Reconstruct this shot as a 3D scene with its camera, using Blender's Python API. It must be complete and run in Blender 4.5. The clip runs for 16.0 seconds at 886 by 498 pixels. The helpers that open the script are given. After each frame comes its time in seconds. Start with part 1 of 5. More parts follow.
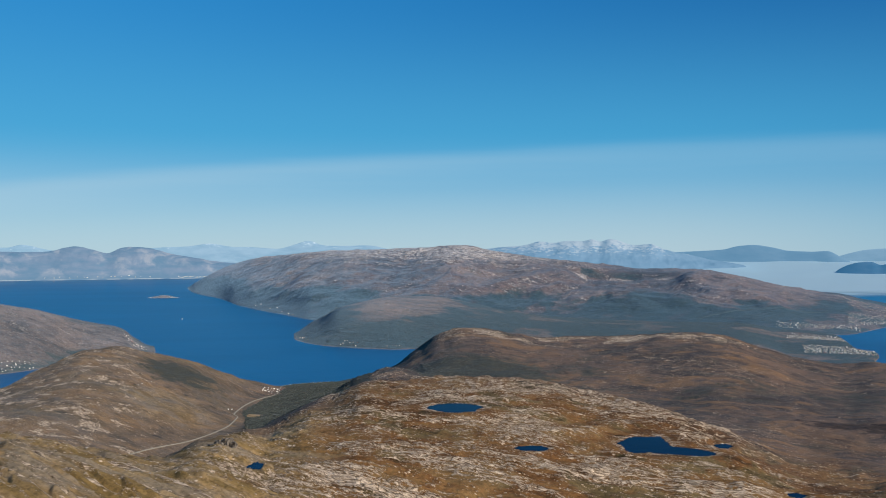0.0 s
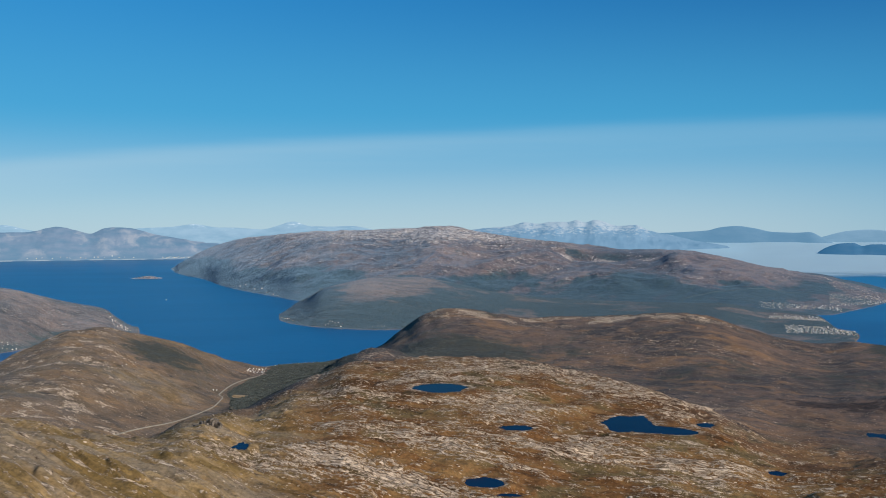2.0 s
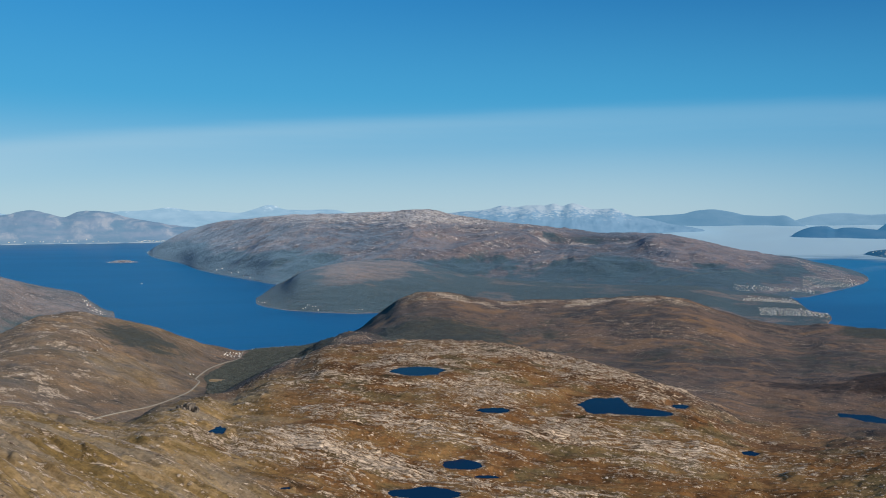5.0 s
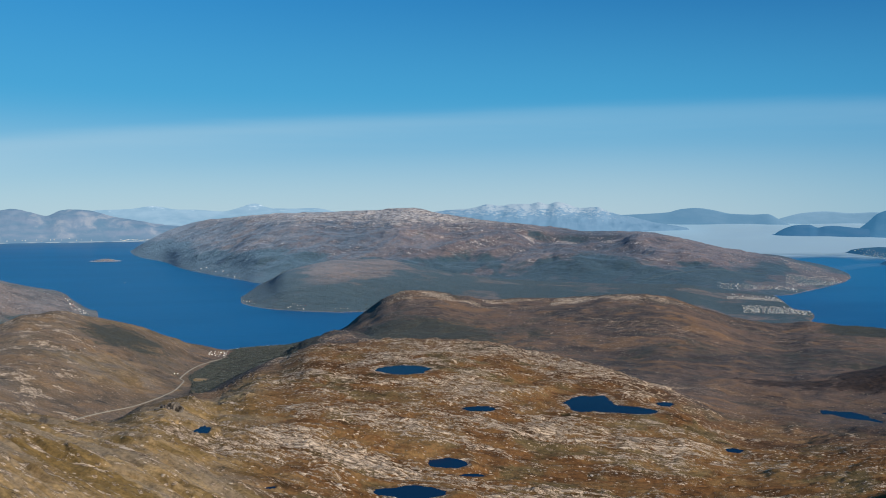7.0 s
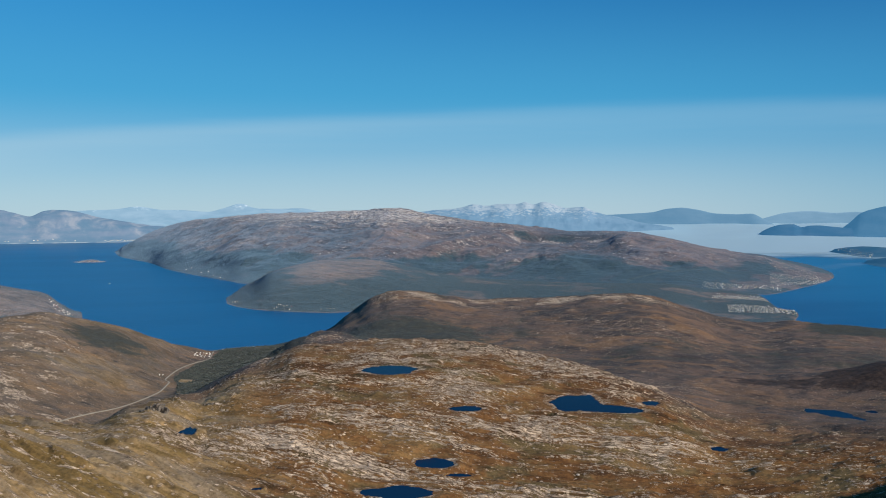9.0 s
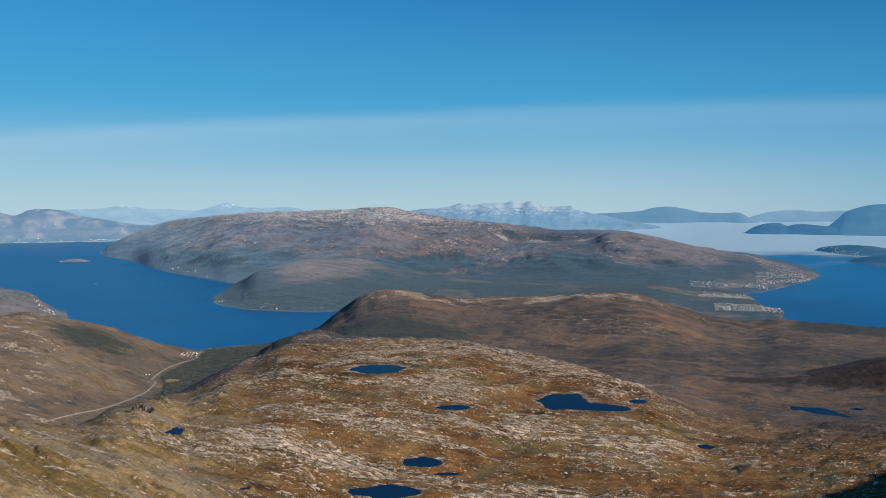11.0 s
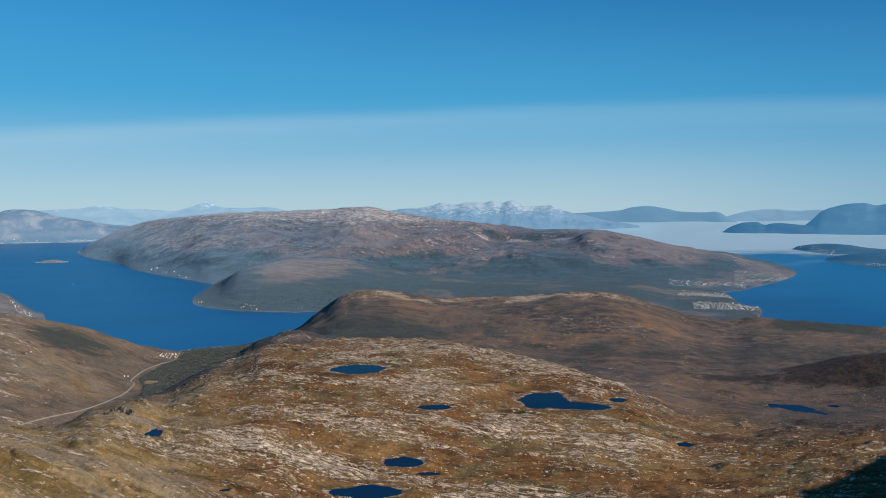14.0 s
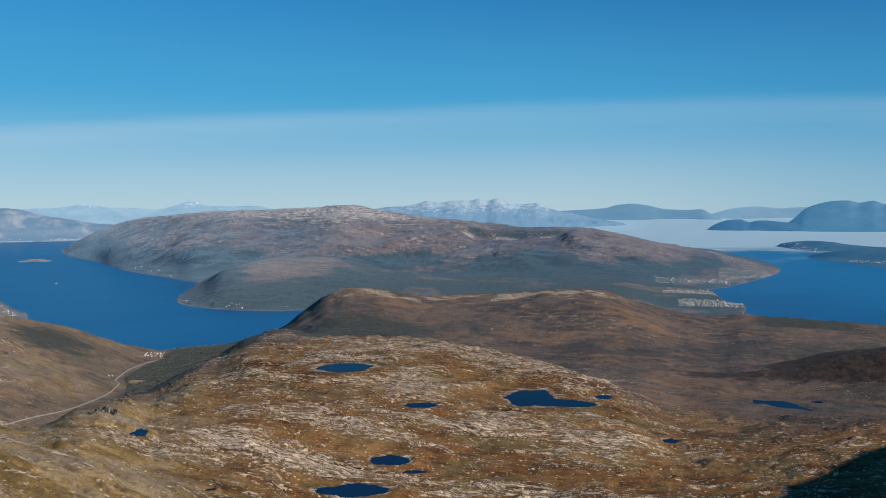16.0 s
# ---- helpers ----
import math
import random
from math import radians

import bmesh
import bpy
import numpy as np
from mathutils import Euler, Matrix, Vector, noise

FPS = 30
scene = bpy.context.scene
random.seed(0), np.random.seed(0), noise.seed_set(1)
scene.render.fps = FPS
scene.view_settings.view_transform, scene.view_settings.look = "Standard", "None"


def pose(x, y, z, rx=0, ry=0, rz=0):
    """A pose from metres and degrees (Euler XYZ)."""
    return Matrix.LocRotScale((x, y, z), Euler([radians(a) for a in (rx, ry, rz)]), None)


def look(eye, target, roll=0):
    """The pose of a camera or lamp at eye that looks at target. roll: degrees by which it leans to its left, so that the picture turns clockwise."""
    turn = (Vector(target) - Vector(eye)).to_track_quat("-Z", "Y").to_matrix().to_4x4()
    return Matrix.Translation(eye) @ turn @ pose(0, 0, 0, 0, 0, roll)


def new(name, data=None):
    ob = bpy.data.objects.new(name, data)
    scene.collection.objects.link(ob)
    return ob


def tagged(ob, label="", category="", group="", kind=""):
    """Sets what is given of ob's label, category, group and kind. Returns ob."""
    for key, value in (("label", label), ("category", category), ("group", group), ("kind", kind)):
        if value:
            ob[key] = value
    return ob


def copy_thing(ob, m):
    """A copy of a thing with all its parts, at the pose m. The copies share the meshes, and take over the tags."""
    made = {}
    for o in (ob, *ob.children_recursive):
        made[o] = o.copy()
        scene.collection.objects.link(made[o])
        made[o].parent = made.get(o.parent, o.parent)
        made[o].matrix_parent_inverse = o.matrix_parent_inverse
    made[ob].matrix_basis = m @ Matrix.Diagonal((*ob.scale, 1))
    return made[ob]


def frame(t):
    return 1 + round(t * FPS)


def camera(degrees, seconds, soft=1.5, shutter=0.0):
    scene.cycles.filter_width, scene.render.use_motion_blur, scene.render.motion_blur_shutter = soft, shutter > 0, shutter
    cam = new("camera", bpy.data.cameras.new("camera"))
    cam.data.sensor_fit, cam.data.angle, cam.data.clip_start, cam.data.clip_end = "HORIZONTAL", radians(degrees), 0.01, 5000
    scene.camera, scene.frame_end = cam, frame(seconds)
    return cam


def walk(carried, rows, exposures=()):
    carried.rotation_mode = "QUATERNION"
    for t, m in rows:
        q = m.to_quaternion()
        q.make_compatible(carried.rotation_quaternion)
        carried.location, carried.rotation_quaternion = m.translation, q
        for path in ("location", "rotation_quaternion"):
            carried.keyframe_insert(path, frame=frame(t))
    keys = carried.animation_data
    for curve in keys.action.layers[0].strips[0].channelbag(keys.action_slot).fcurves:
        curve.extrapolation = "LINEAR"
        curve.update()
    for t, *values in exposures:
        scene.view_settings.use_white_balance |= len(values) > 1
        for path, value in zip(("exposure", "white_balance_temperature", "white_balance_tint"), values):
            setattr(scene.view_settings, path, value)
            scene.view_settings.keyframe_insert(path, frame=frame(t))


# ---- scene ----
cam = camera(53.94, 16.0, soft=1.0)
EYE, TILT = 175.0, -0.335
# seconds, yaw, pitch, roll of a camera that stands on the summit and pans to its right
ROWS = [
    (0.0, 0.000, 0.000, 0.000),
    (0.5, -0.260, -0.427, -0.055),
    (1.0, -0.493, -0.792, -0.072),
    (1.5, -0.742, -1.017, -0.051),
    (2.0, -0.974, -1.267, -0.048),
    (2.5, -1.189, -1.457, -0.025),
    (3.0, -1.432, -1.675, -0.029),
    (3.5, -1.690, -1.912, -0.060),
    (4.0, -1.939, -2.112, -0.059),
    (6.5, -3.188, -2.453, -0.026),
    (7.0, -3.412, -2.447, -0.029),
    (7.5, -3.661, -2.439, -0.032),
    (8.0, -3.887, -2.429, -0.002),
    (8.5, -4.106, -2.435, 0.011),
    (9.0, -4.318, -2.444, 0.035),
    (11.5, -5.316, -2.521, 0.054),
    (12.0, -5.507, -2.513, 0.055),
    (12.5, -5.728, -2.499, 0.092),
    (13.0, -5.954, -2.487, 0.134),
    (13.5, -6.187, -2.510, 0.151),
    (14.0, -6.419, -2.535, 0.160),
    (14.5, -6.656, -2.560, 0.187),
    (15.0, -6.885, -2.598, 0.219),
    (15.5, -7.112, -2.643, 0.245),
    (16.0, -7.343, -2.668, 0.264),
]
walk(cam, [(t, pose(0, 0, EYE, TILT) @ pose(0, 0, 0, 90 + pitch, roll, yaw)) for t, yaw, pitch, roll in ROWS])

# ---- light ----
SUN_BEARING, SUN_HEIGHT = 130.0, 28.0
scene.view_settings.exposure = 0.55
sun = new("sun", bpy.data.lights.new("sun", "SUN"))
sun.data.energy, sun.data.angle, sun.data.color = 5.0, radians(0.55), (1.0, 0.90, 0.76)
sun_way = Vector((math.sin(radians(SUN_BEARING)) * math.cos(radians(SUN_HEIGHT)),
                  math.cos(radians(SUN_BEARING)) * math.cos(radians(SUN_HEIGHT)), math.sin(radians(SUN_HEIGHT))))
sun.matrix_world = look(sun_way * 900, (0, 0, 0))


# ---- node helpers ----
class Graph:
    """Short-hand for building a node tree."""

    def __init__(self, tree):
        self.tree = tree
        tree.nodes.clear()

    def node(self, kind):
        return self.tree.nodes.new(kind)

    def feed(self, socket, value):
        if isinstance(value, bpy.types.NodeSocket):
            self.tree.links.new(value, socket)
        elif isinstance(value, tuple) and len(value) == 3 and socket.type == "RGBA":
            socket.default_value = (*value, 1)
        else:
            socket.default_value = value

    def math(self, op, a, b=0.0, clamp=False):
        n = self.node("ShaderNodeMath")
        n.operation, n.use_clamp = op, clamp
        self.feed(n.inputs[0], a)
        self.feed(n.inputs[1], b)
        return n.outputs[0]

    def step(self, value, low, high):
        n = self.node("ShaderNodeMapRange")
        n.interpolation_type = "SMOOTHSTEP"
        for i, v in enumerate((value, low, high, 0.0, 1.0)):
            self.feed(n.inputs[i], v)
        return n.outputs[0]

    def mix(self, factor, a, b, blend="MIX"):
        n = self.node("ShaderNodeMix")
        n.data_type, n.blend_type = "RGBA", blend
        self.feed(n.inputs[0], factor)
        self.feed(n.inputs[6], a)
        self.feed(n.inputs[7], b)
        return n.outputs[2]

    def place(self, turn=0.0, stretch=(1, 1, 1)):
        """The position in metres, turned about z and stretched."""
        g = self.node("ShaderNodeNewGeometry")
        m = self.node("ShaderNodeMapping")
        m.vector_type = "TEXTURE"
        self.feed(m.inputs["Vector"], g.outputs["Position"])
        m.inputs["Rotation"].default_value = (0, 0, radians(turn))
        m.inputs["Scale"].default_value = stretch
        return m.outputs[0]

    def noise(self, where, scale, detail=5.0, rough=0.55, warp=0.0):
        n = self.node("ShaderNodeTexNoise")
        self.feed(n.inputs["Vector"], where)
        for key, value in (("Scale", scale), ("Detail", detail), ("Roughness", rough), ("Distortion", warp)):
            n.inputs[key].default_value = value
        return n.outputs[0]

    def ridges(self, where, scale, detail=6.0, rough=0.6):
        """Noise with sharp crests, about 0 to 1."""
        n = self.node("ShaderNodeTexNoise")
        n.noise_type, n.normalize = "RIDGED_MULTIFRACTAL", True
        self.feed(n.inputs["Vector"], where)
        for key, value in (("Scale", scale), ("Detail", detail), ("Roughness", rough), ("Offset", 1.0), ("Gain", 2.0)):
            n.inputs[key].default_value = value
        return n.outputs[0]

    def cracks(self, where, scale):
        """Distance to the edges between blocks."""
        n = self.node("ShaderNodeTexVoronoi")
        n.feature = "DISTANCE_TO_EDGE"
        self.feed(n.inputs["Vector"], where)
        n.inputs["Scale"].default_value = scale
        return n.outputs["Distance"]

    def blobs(self, where, scale):
        """Distance from the middle of the nearest stone and that stone's own random value."""
        n = self.node("ShaderNodeTexVoronoi")
        self.feed(n.inputs["Vector"], where)
        n.inputs["Scale"].default_value = scale
        own = self.node("ShaderNodeSeparateColor")
        self.feed(own.inputs[0], n.outputs["Color"])
        return n.outputs["Distance"], own.outputs[0]

    def ramp(self, value, stops):
        n = self.node("ShaderNodeValToRGB")
        self.feed(n.inputs[0], value)
        el = n.color_ramp.elements
        while len(el) < len(stops):
            el.new(0.5)
        for e, (at, colour) in zip(el, stops):
            e.position, e.color = at, (*colour, 1)
        return n.outputs[0]

    def attribute(self, name):
        n = self.node("ShaderNodeAttribute")
        n.attribute_name = name
        return n.outputs["Fac"]

    def bump(self, height, strength, distance):
        n = self.node("ShaderNodeBump")
        self.feed(n.inputs["Height"], height)
        n.inputs["Strength"].default_value, n.inputs["Distance"].default_value = strength, distance
        return n.outputs[0]

    def surface(self, colour, rough=0.9, normal=None, specular=0.2, metal=0.0):
        p = self.node("ShaderNodeBsdfPrincipled")
        self.feed(p.inputs["Base Color"], colour)
        self.feed(p.inputs["Roughness"], rough)
        self.feed(p.inputs["Metallic"], metal)
        self.feed(p.inputs["Specular IOR Level"], specular)
        if normal is not None:
            self.feed(p.inputs["Normal"], normal)
        o = self.node("ShaderNodeOutputMaterial")
        self.feed(o.inputs[0], p.outputs[0])
        return p


def material(name):
    m = bpy.data.materials.new(name)
    m.use_nodes = True
    return m, Graph(m.node_tree)


# ---- sky ----
world = bpy.data.worlds.new("sky")
scene.world = world
world.use_nodes = True
g = Graph(world.node_tree)
sky = g.node("ShaderNodeTexSky")
sky.sky_type, sky.sun_disc = "NISHITA", False
sky.sun_elevation, sky.sun_rotation = radians(SUN_HEIGHT), radians(SUN_BEARING)
sky.altitude, sky.air_density, sky.dust_density, sky.ozone_density = 600, 1.0, 0.3, 2.5
way = g.node("ShaderNodeTexCoord").outputs["Generated"]
parts = g.node("ShaderNodeSeparateXYZ")
g.feed(parts.inputs[0], way)
up = parts.outputs[2]
side = g.math("DIVIDE", parts.outputs[0], g.math("MAXIMUM", parts.outputs[1], 0.05))
# a long thin veil of cirrus that climbs from the left to the right and flattens out
crown = g.math("ADD", 0.1035, g.math("SUBTRACT", g.math("MULTIPLY", side, 0.049), g.math("MULTIPLY", g.math("MULTIPLY", side, side), 0.067)))
lift = g.math("SUBTRACT", up, crown)
drawn = g.node("ShaderNodeMapping")
g.feed(drawn.inputs["Vector"], way)
drawn.inputs["Scale"].default_value = (2.2, 2.2, 34.0)
wisp = g.noise(drawn.outputs[0], 1.6, 5, 0.55, 0.3)
edge = g.step(g.math("ADD", lift, g.math("MULTIPLY", g.math("SUBTRACT", wisp, 0.5), 0.012)), 0.009, -0.013)
under = g.step(g.math("ADD", lift, g.math("MULTIPLY", g.math("SUBTRACT", wisp, 0.5), 0.02)), -0.046, 0.0)
veil = g.math("MULTIPLY", g.math("MULTIPLY", edge, under), g.math("ADD", 0.22, g.math("MULTIPLY", g.step(side, 0.35, -0.25), 0.16)))
deep = g.mix(g.step(side, -0.6, 0.8), (0.13, 1.85, 4.5), (0.03, 0.82, 2.7))
pale, blue = (3.7, 4.75, 5.45), (0.46, 2.8, 4.9)
pale = g.mix(g.step(side, 0.2, 0.8), pale, (2.3, 3.75, 4.85))
blue = g.mix(g.step(side, 0.2, 0.8), blue, (0.36, 2.3, 4.35))
clear = g.mix(g.step(up, 0.07, 0.30), g.mix(g.step(up, -0.03, 0.13), pale, blue), deep)
tone = g.mix(0.9, g.mix(1.0, sky.outputs[0], (0.45, 0.95, 1.25), "MULTIPLY"), clear)
tone = g.mix(veil, tone, (3.6, 5.0, 5.9))
back = g.node("ShaderNodeBackground")
g.feed(back.inputs[0], tone)
back.inputs[1].default_value = 0.085
g.feed(g.node("ShaderNodeOutputWorld").inputs[0], back.outputs[0])


# ---- the plan of the land: lines of bearing (degrees to the right), distance and height (metres) ----
BELOW = [
    (-180.00, 60, 150.0), (-60.00, 45, 142.0), (0.00, 40, 139.0), (40.00, 40, 139.0), (70.00, 45, 160.0), (180.00, 60, 172.0)]
NEAR = [
    (-180.00, 200, 165.0), (-70.00, 120, 150.0), (-26.50, 125, 139.0), (-20.08, 150, 128.8), (-13.80, 180, 116.6), (-6.95, 215, 102.5),
    (0.34, 240, 91.9), (7.87, 255, 86.0), (15.38, 265, 83.2), (26.08, 262, 88.0), (34.64, 250, 97.0), (36.75, 240, 102.2), (43.00, 258, 106.0),
    (49.00, 268, 126.0), (57.00, 276, 159.0), (74.00, 220, 170.0), (110.00, 190, 180.0), (180.00, 200, 175.0)]
CREST = [
    (-180.00, 420, 130.0), (-70.00, 250, 120.0), (-28.75, 250, 125.0), (-27.00, 260, 121.9), (-22.77, 277, 113.7),
    (-20.78, 289, 108.1), (-18.68, 303, 103.2), (-17.34, 310, 101.7), (-16.21, 317, 102.2), (-14.86, 326, 101.4),
    (-12.97, 361, 94.9), (-11.15, 397, 87.5), (-9.01, 445, 86.5), (-7.10, 502, 82.2), (-4.91, 545, 84.9), (-0.95, 568, 83.9),
    (2.26, 569, 84.5), (4.69, 564, 83.7), (7.08, 558, 82.6), (9.50, 549, 78.6), (11.86, 539, 76.4), (13.94, 526, 75.0),
    (17.04, 487, 71.5), (20.06, 457, 68.1), (22.69, 443, 64.3), (34.56, 400, 78.1), (40.00, 390, 82.0), (44.00, 384, 94.0),
    (49.00, 382, 119.0), (56.50, 394, 157.0), (72.00, 390, 150.0), (110.00, 400, 140.0), (180.00, 420, 130.0)]
VALE = [
    (-180.00, 650, 70.0), (-70.00, 500, 50.0), (-28.75, 510, 72.1), (-27.00, 530, 66.0), (-23.97, 550, 57.7), (-19.64, 580, 42.2),
    (-16.44, 640, 32.2), (-14.01, 720, 27.9), (-12.60, 790, 23.2), (-10.45, 850, 19.1), (-8.28, 900, 17.6), (-6.45, 900, 19.3),
    (-5.34, 850, 32.0), (-3.12, 820, 45.2), (0.60, 800, 51.8), (4.31, 800, 50.1), (7.99, 780, 45.5), (13.38, 740, 42.6), (18.20, 690, 43.8),
    (25.98, 690, 37.3), (34.51, 720, 35.5), (45.00, 640, 40.0), (180.00, 650, 70.0)]
HILL = [
    (-180.00, 950, 40.0), (-70.00, 800, 20.0), (-28.74, 810, 49.0), (-26.99, 830, 51.0), (-25.19, 860, 58.7), (-23.68, 899, 65.1),
    (-22.38, 925, 69.6), (-21.06, 944, 69.4), (-18.35, 957, 58.6), (-16.95, 962, 53.2), (-14.09, 975, 34.0), (-12.62, 994, 21.8),
    (-12.24, 1000, 19.5), (-10.45, 1050, 6.0), (-6.45, 1080, 4.9), (-3.12, 1080, 23.7), (-1.64, 1080, 45.3), (-0.15, 1070, 63.8),
    (1.34, 1060, 71.1), (6.52, 1060, 60.8), (9.80, 1060, 61.0), (13.37, 1060, 67.2), (13.90, 1060, 69.0), (16.19, 1060, 68.8),
    (17.88, 1063, 65.8), (19.21, 1067, 59.1), (20.69, 1074, 51.4), (22.02, 1081, 43.4), (24.99, 1097, 35.0), (26.60, 1100, 39.1),
    (34.43, 1100, 34.0), (45.00, 1080, 20.0), (180.00, 950, 40.0)]
SHORE = [
    (-180.00, 1200, 0.0), (-60.00, 960, 0.0), (-26.99, 960, 0.0), (-23.96, 1000, 0.0), (-20.77, 1080, 0.0), (-17.45, 1090, 0.0),
    (-14.01, 1090, 0.0), (-12.24, 1100, 0.0), (-10.45, 1087, 0.0), (-8.28, 1098, 0.0), (-7.18, 1108, 0.0), (-5.34, 1150, 0.0),
    (-1.64, 1220, 0.0), (1.34, 1300, 0.0), (16.50, 1300, 0.0), (26.60, 1260, 0.0), (34.42, 1230, 0.0), (60.00, 1200, 0.0), (180.00, 1200, 0.0)]
HEAD_SHORE = [
    (-30.42, 1324, 0.0), (-28.73, 1302, 0.0), (-26.99, 1309, 0.0), (-25.19, 1335, 0.0), (-23.02, 1407, 0.0), (-21.42, 1390, 0.0),
    (-20.28, 1400, 0.0), (-19.36, 1410, 0.0), (-18.60, 1430, 0.0), (-18.10, 1440, 0.0)]
HEAD_CREST = [
    (-30.41, 1600, 87.2), (-28.72, 1600, 81.2), (-26.98, 1600, 75.0), (-25.18, 1600, 64.9), (-23.62, 1590, 53.9), (-22.99, 1590, 48.6),
    (-21.71, 1590, 39.7), (-20.63, 1590, 32.9), (-20.10, 1590, 26.1), (-19.70, 1590, 15.6), (-19.36, 1580, 6.0), (-19.05, 1530, 3.4),
    (-18.57, 1480, 2.6), (-18.10, 1470, 1.0)]
ISLE_SHORE = [
    (-16.64, 3640, 0.0), (-16.05, 3260, 0.0), (-14.33, 2861, 0.0), (-13.30, 2560, 0.0), (-11.84, 2340, 0.0), (-9.86, 2140, 0.0),
    (-8.56, 2027, 0.0), (-6.08, 1980, 0.0), (7.98, 1900, 0.0), (18.52, 1870, 0.0), (24.62, 1840, 0.0), (25.23, 1864, 0.0), (26.24, 1964, 0.0),
    (27.56, 2125, 0.0), (28.37, 2253, 0.0), (28.95, 2333, 0.0)]
ISLE_CREST = [
    (-16.64, 3680, 1.0), (-16.26, 3620, 9.0), (-15.53, 3600, 33.0), (-14.87, 3620, 55.0), (-14.00, 3700, 79.4), (-13.15, 3720, 97.4),
    (-12.34, 3650, 112.5), (-10.44, 3350, 127.9), (-8.27, 3080, 143.3), (-4.97, 2850, 154.7), (-1.64, 2750, 160.7), (1.34, 2700, 169.7),
    (3.19, 2680, 155.9), (6.15, 2600, 133.0), (9.43, 2520, 118.5), (13.01, 2450, 108.4), (16.49, 2400, 103.3), (19.52, 2380, 83.2),
    (21.80, 2350, 64.5), (23.05, 2330, 55.0), (24.19, 2330, 50.3), (25.54, 2330, 35.3), (26.75, 2320, 21.7), (27.94, 2340, 11.3),
    (28.95, 2375, -1.7)]
CAPE_SHORE = [
    (-10.23, 1670, 0.0), (-9.00, 1559, 0.0), (-7.55, 1502, 0.0), (-5.34, 1463, 0.0), (-3.12, 1443, 0.0), (-1.45, 1449, 0.0), (4.31, 1400, 0.0),
    (18.53, 1330, 0.0), (23.54, 1290, 0.0), (26.60, 1431, 0.0), (26.93, 1490, 0.0)]
CAPE_CREST = [
    (-10.23, 1700, -2.6), (-9.37, 1690, 2.8), (-8.28, 1720, 15.8), (-6.81, 1750, 44.1), (-5.34, 1790, 54.6), (-3.49, 1840, 61.7),
    (-0.89, 1880, 60.3), (1.71, 1860, 48.2), (4.31, 1800, 31.6), (7.98, 1750, 19.7), (13.37, 1720, 14.2), (18.53, 1700, 18.0),
    (21.79, 1700, 4.4), (24.05, 1560, 4.5), (25.58, 1520, 4.5), (26.59, 1500, 4.0), (26.92, 1530, 2.5)]
LOW_SHORE = [
    (27.99, 3625, 0.0), (28.83, 3487, 0.0), (29.57, 3340, 0.0), (30.74, 3252, 0.0), (32.30, 3248, 0.0), (34.34, 3191, 0.0), (36.44, 3113, 0.0)]
LOWN_SHORE = [
    (29.96, 3018, 0.0), (30.59, 2895, 0.0), (32.00, 2745, 0.0), (33.07, 2655, 0.0), (34.36, 2589, 0.0), (36.45, 2504, 0.0)]
LOW_CREST = [
    (27.99, 3580, 3.2), (28.15, 3580, 7.7), (28.99, 3550, 21.7), (30.26, 3520, 30.3), (31.17, 3500, 28.8), (32.50, 3480, 18.5),
    (34.33, 3450, 12.8), (36.42, 3420, 11.9)]
LOWN_CREST = [
    (29.96, 2990, 2.5), (30.43, 2980, 10.7), (31.18, 2950, 19.3), (32.51, 2900, 27.5), (34.34, 2850, 35.2), (36.42, 2820, 40.5)]


# ---- relief ----
_rng = np.random.default_rng(7)
_TURN = _rng.uniform(0, 2 * np.pi, (256, 256))
_GX, _GY = np.cos(_TURN), np.sin(_TURN)


def perlin(x, y):
    """Smooth noise of about -0.7 to 0.7, one cell a unit."""
    xi, yi = np.floor(x).astype(int), np.floor(y).astype(int)
    fx, fy = x - xi, y - yi
    u, v = fx ** 3 * (fx * (fx * 6 - 15) + 10), fy ** 3 * (fy * (fy * 6 - 15) + 10)

    def corner(i, j):
        a, b = (xi + i) % 256, (yi + j) % 256
        return _GX[a, b] * (fx - i) + _GY[a, b] * (fy - j)

    low, high = corner(0, 0) * (1 - u) + corner(1, 0) * u, corner(0, 1) * (1 - u) + corner(1, 1) * u
    return low * (1 - v) + high * v


def fbm(x, y, size, octaves=4, gain=0.5):
    total, amp = 0, 1
    for k in range(octaves):
        total = total + amp * perlin(x / size + 17.3 * k, y / size - 9.1 * k)
        amp, size = amp * gain, size * 0.49
    return total


def ridged(x, y, size, octaves=3):
    total, amp = 0, 1
    for k in range(octaves):
        total = total + amp * (1 - 2 * np.abs(perlin(x / size + 31.7 * k, y / size + 5.3 * k)) * 1.6)
        amp, size = amp * 0.5, size * 0.47
    return total


def strata(x, y, turn, along, across, octaves=3):
    c, s = math.cos(radians(turn)), math.sin(radians(turn))
    return ridged((c * x + s * y) / along, (c * y - s * x) / across, 1.0, octaves)


def smooth(v, low, high):
    t = np.clip((v - low) / (high - low), 0, 1)
    return t * t * (3 - 2 * t)


def slopes(xk, yk):
    """Slopes that keep a curve through knots (along the first axis) free of overshoot."""
    h, d = np.diff(xk, axis=0), np.diff(yk, axis=0) / np.diff(xk, axis=0)
    m = np.zeros_like(yk)
    w1, w2 = 2 * h[1:] + h[:-1], h[1:] + 2 * h[:-1]
    same = d[:-1] * d[1:] > 0
    safe = np.where(same, d[:-1], 1), np.where(same, d[1:], 1)
    m[1:-1] = np.where(same, (w1 + w2) / (w1 / safe[0] + w2 / safe[1]), 0)
    m[0], m[-1] = d[0], d[-1]
    return m


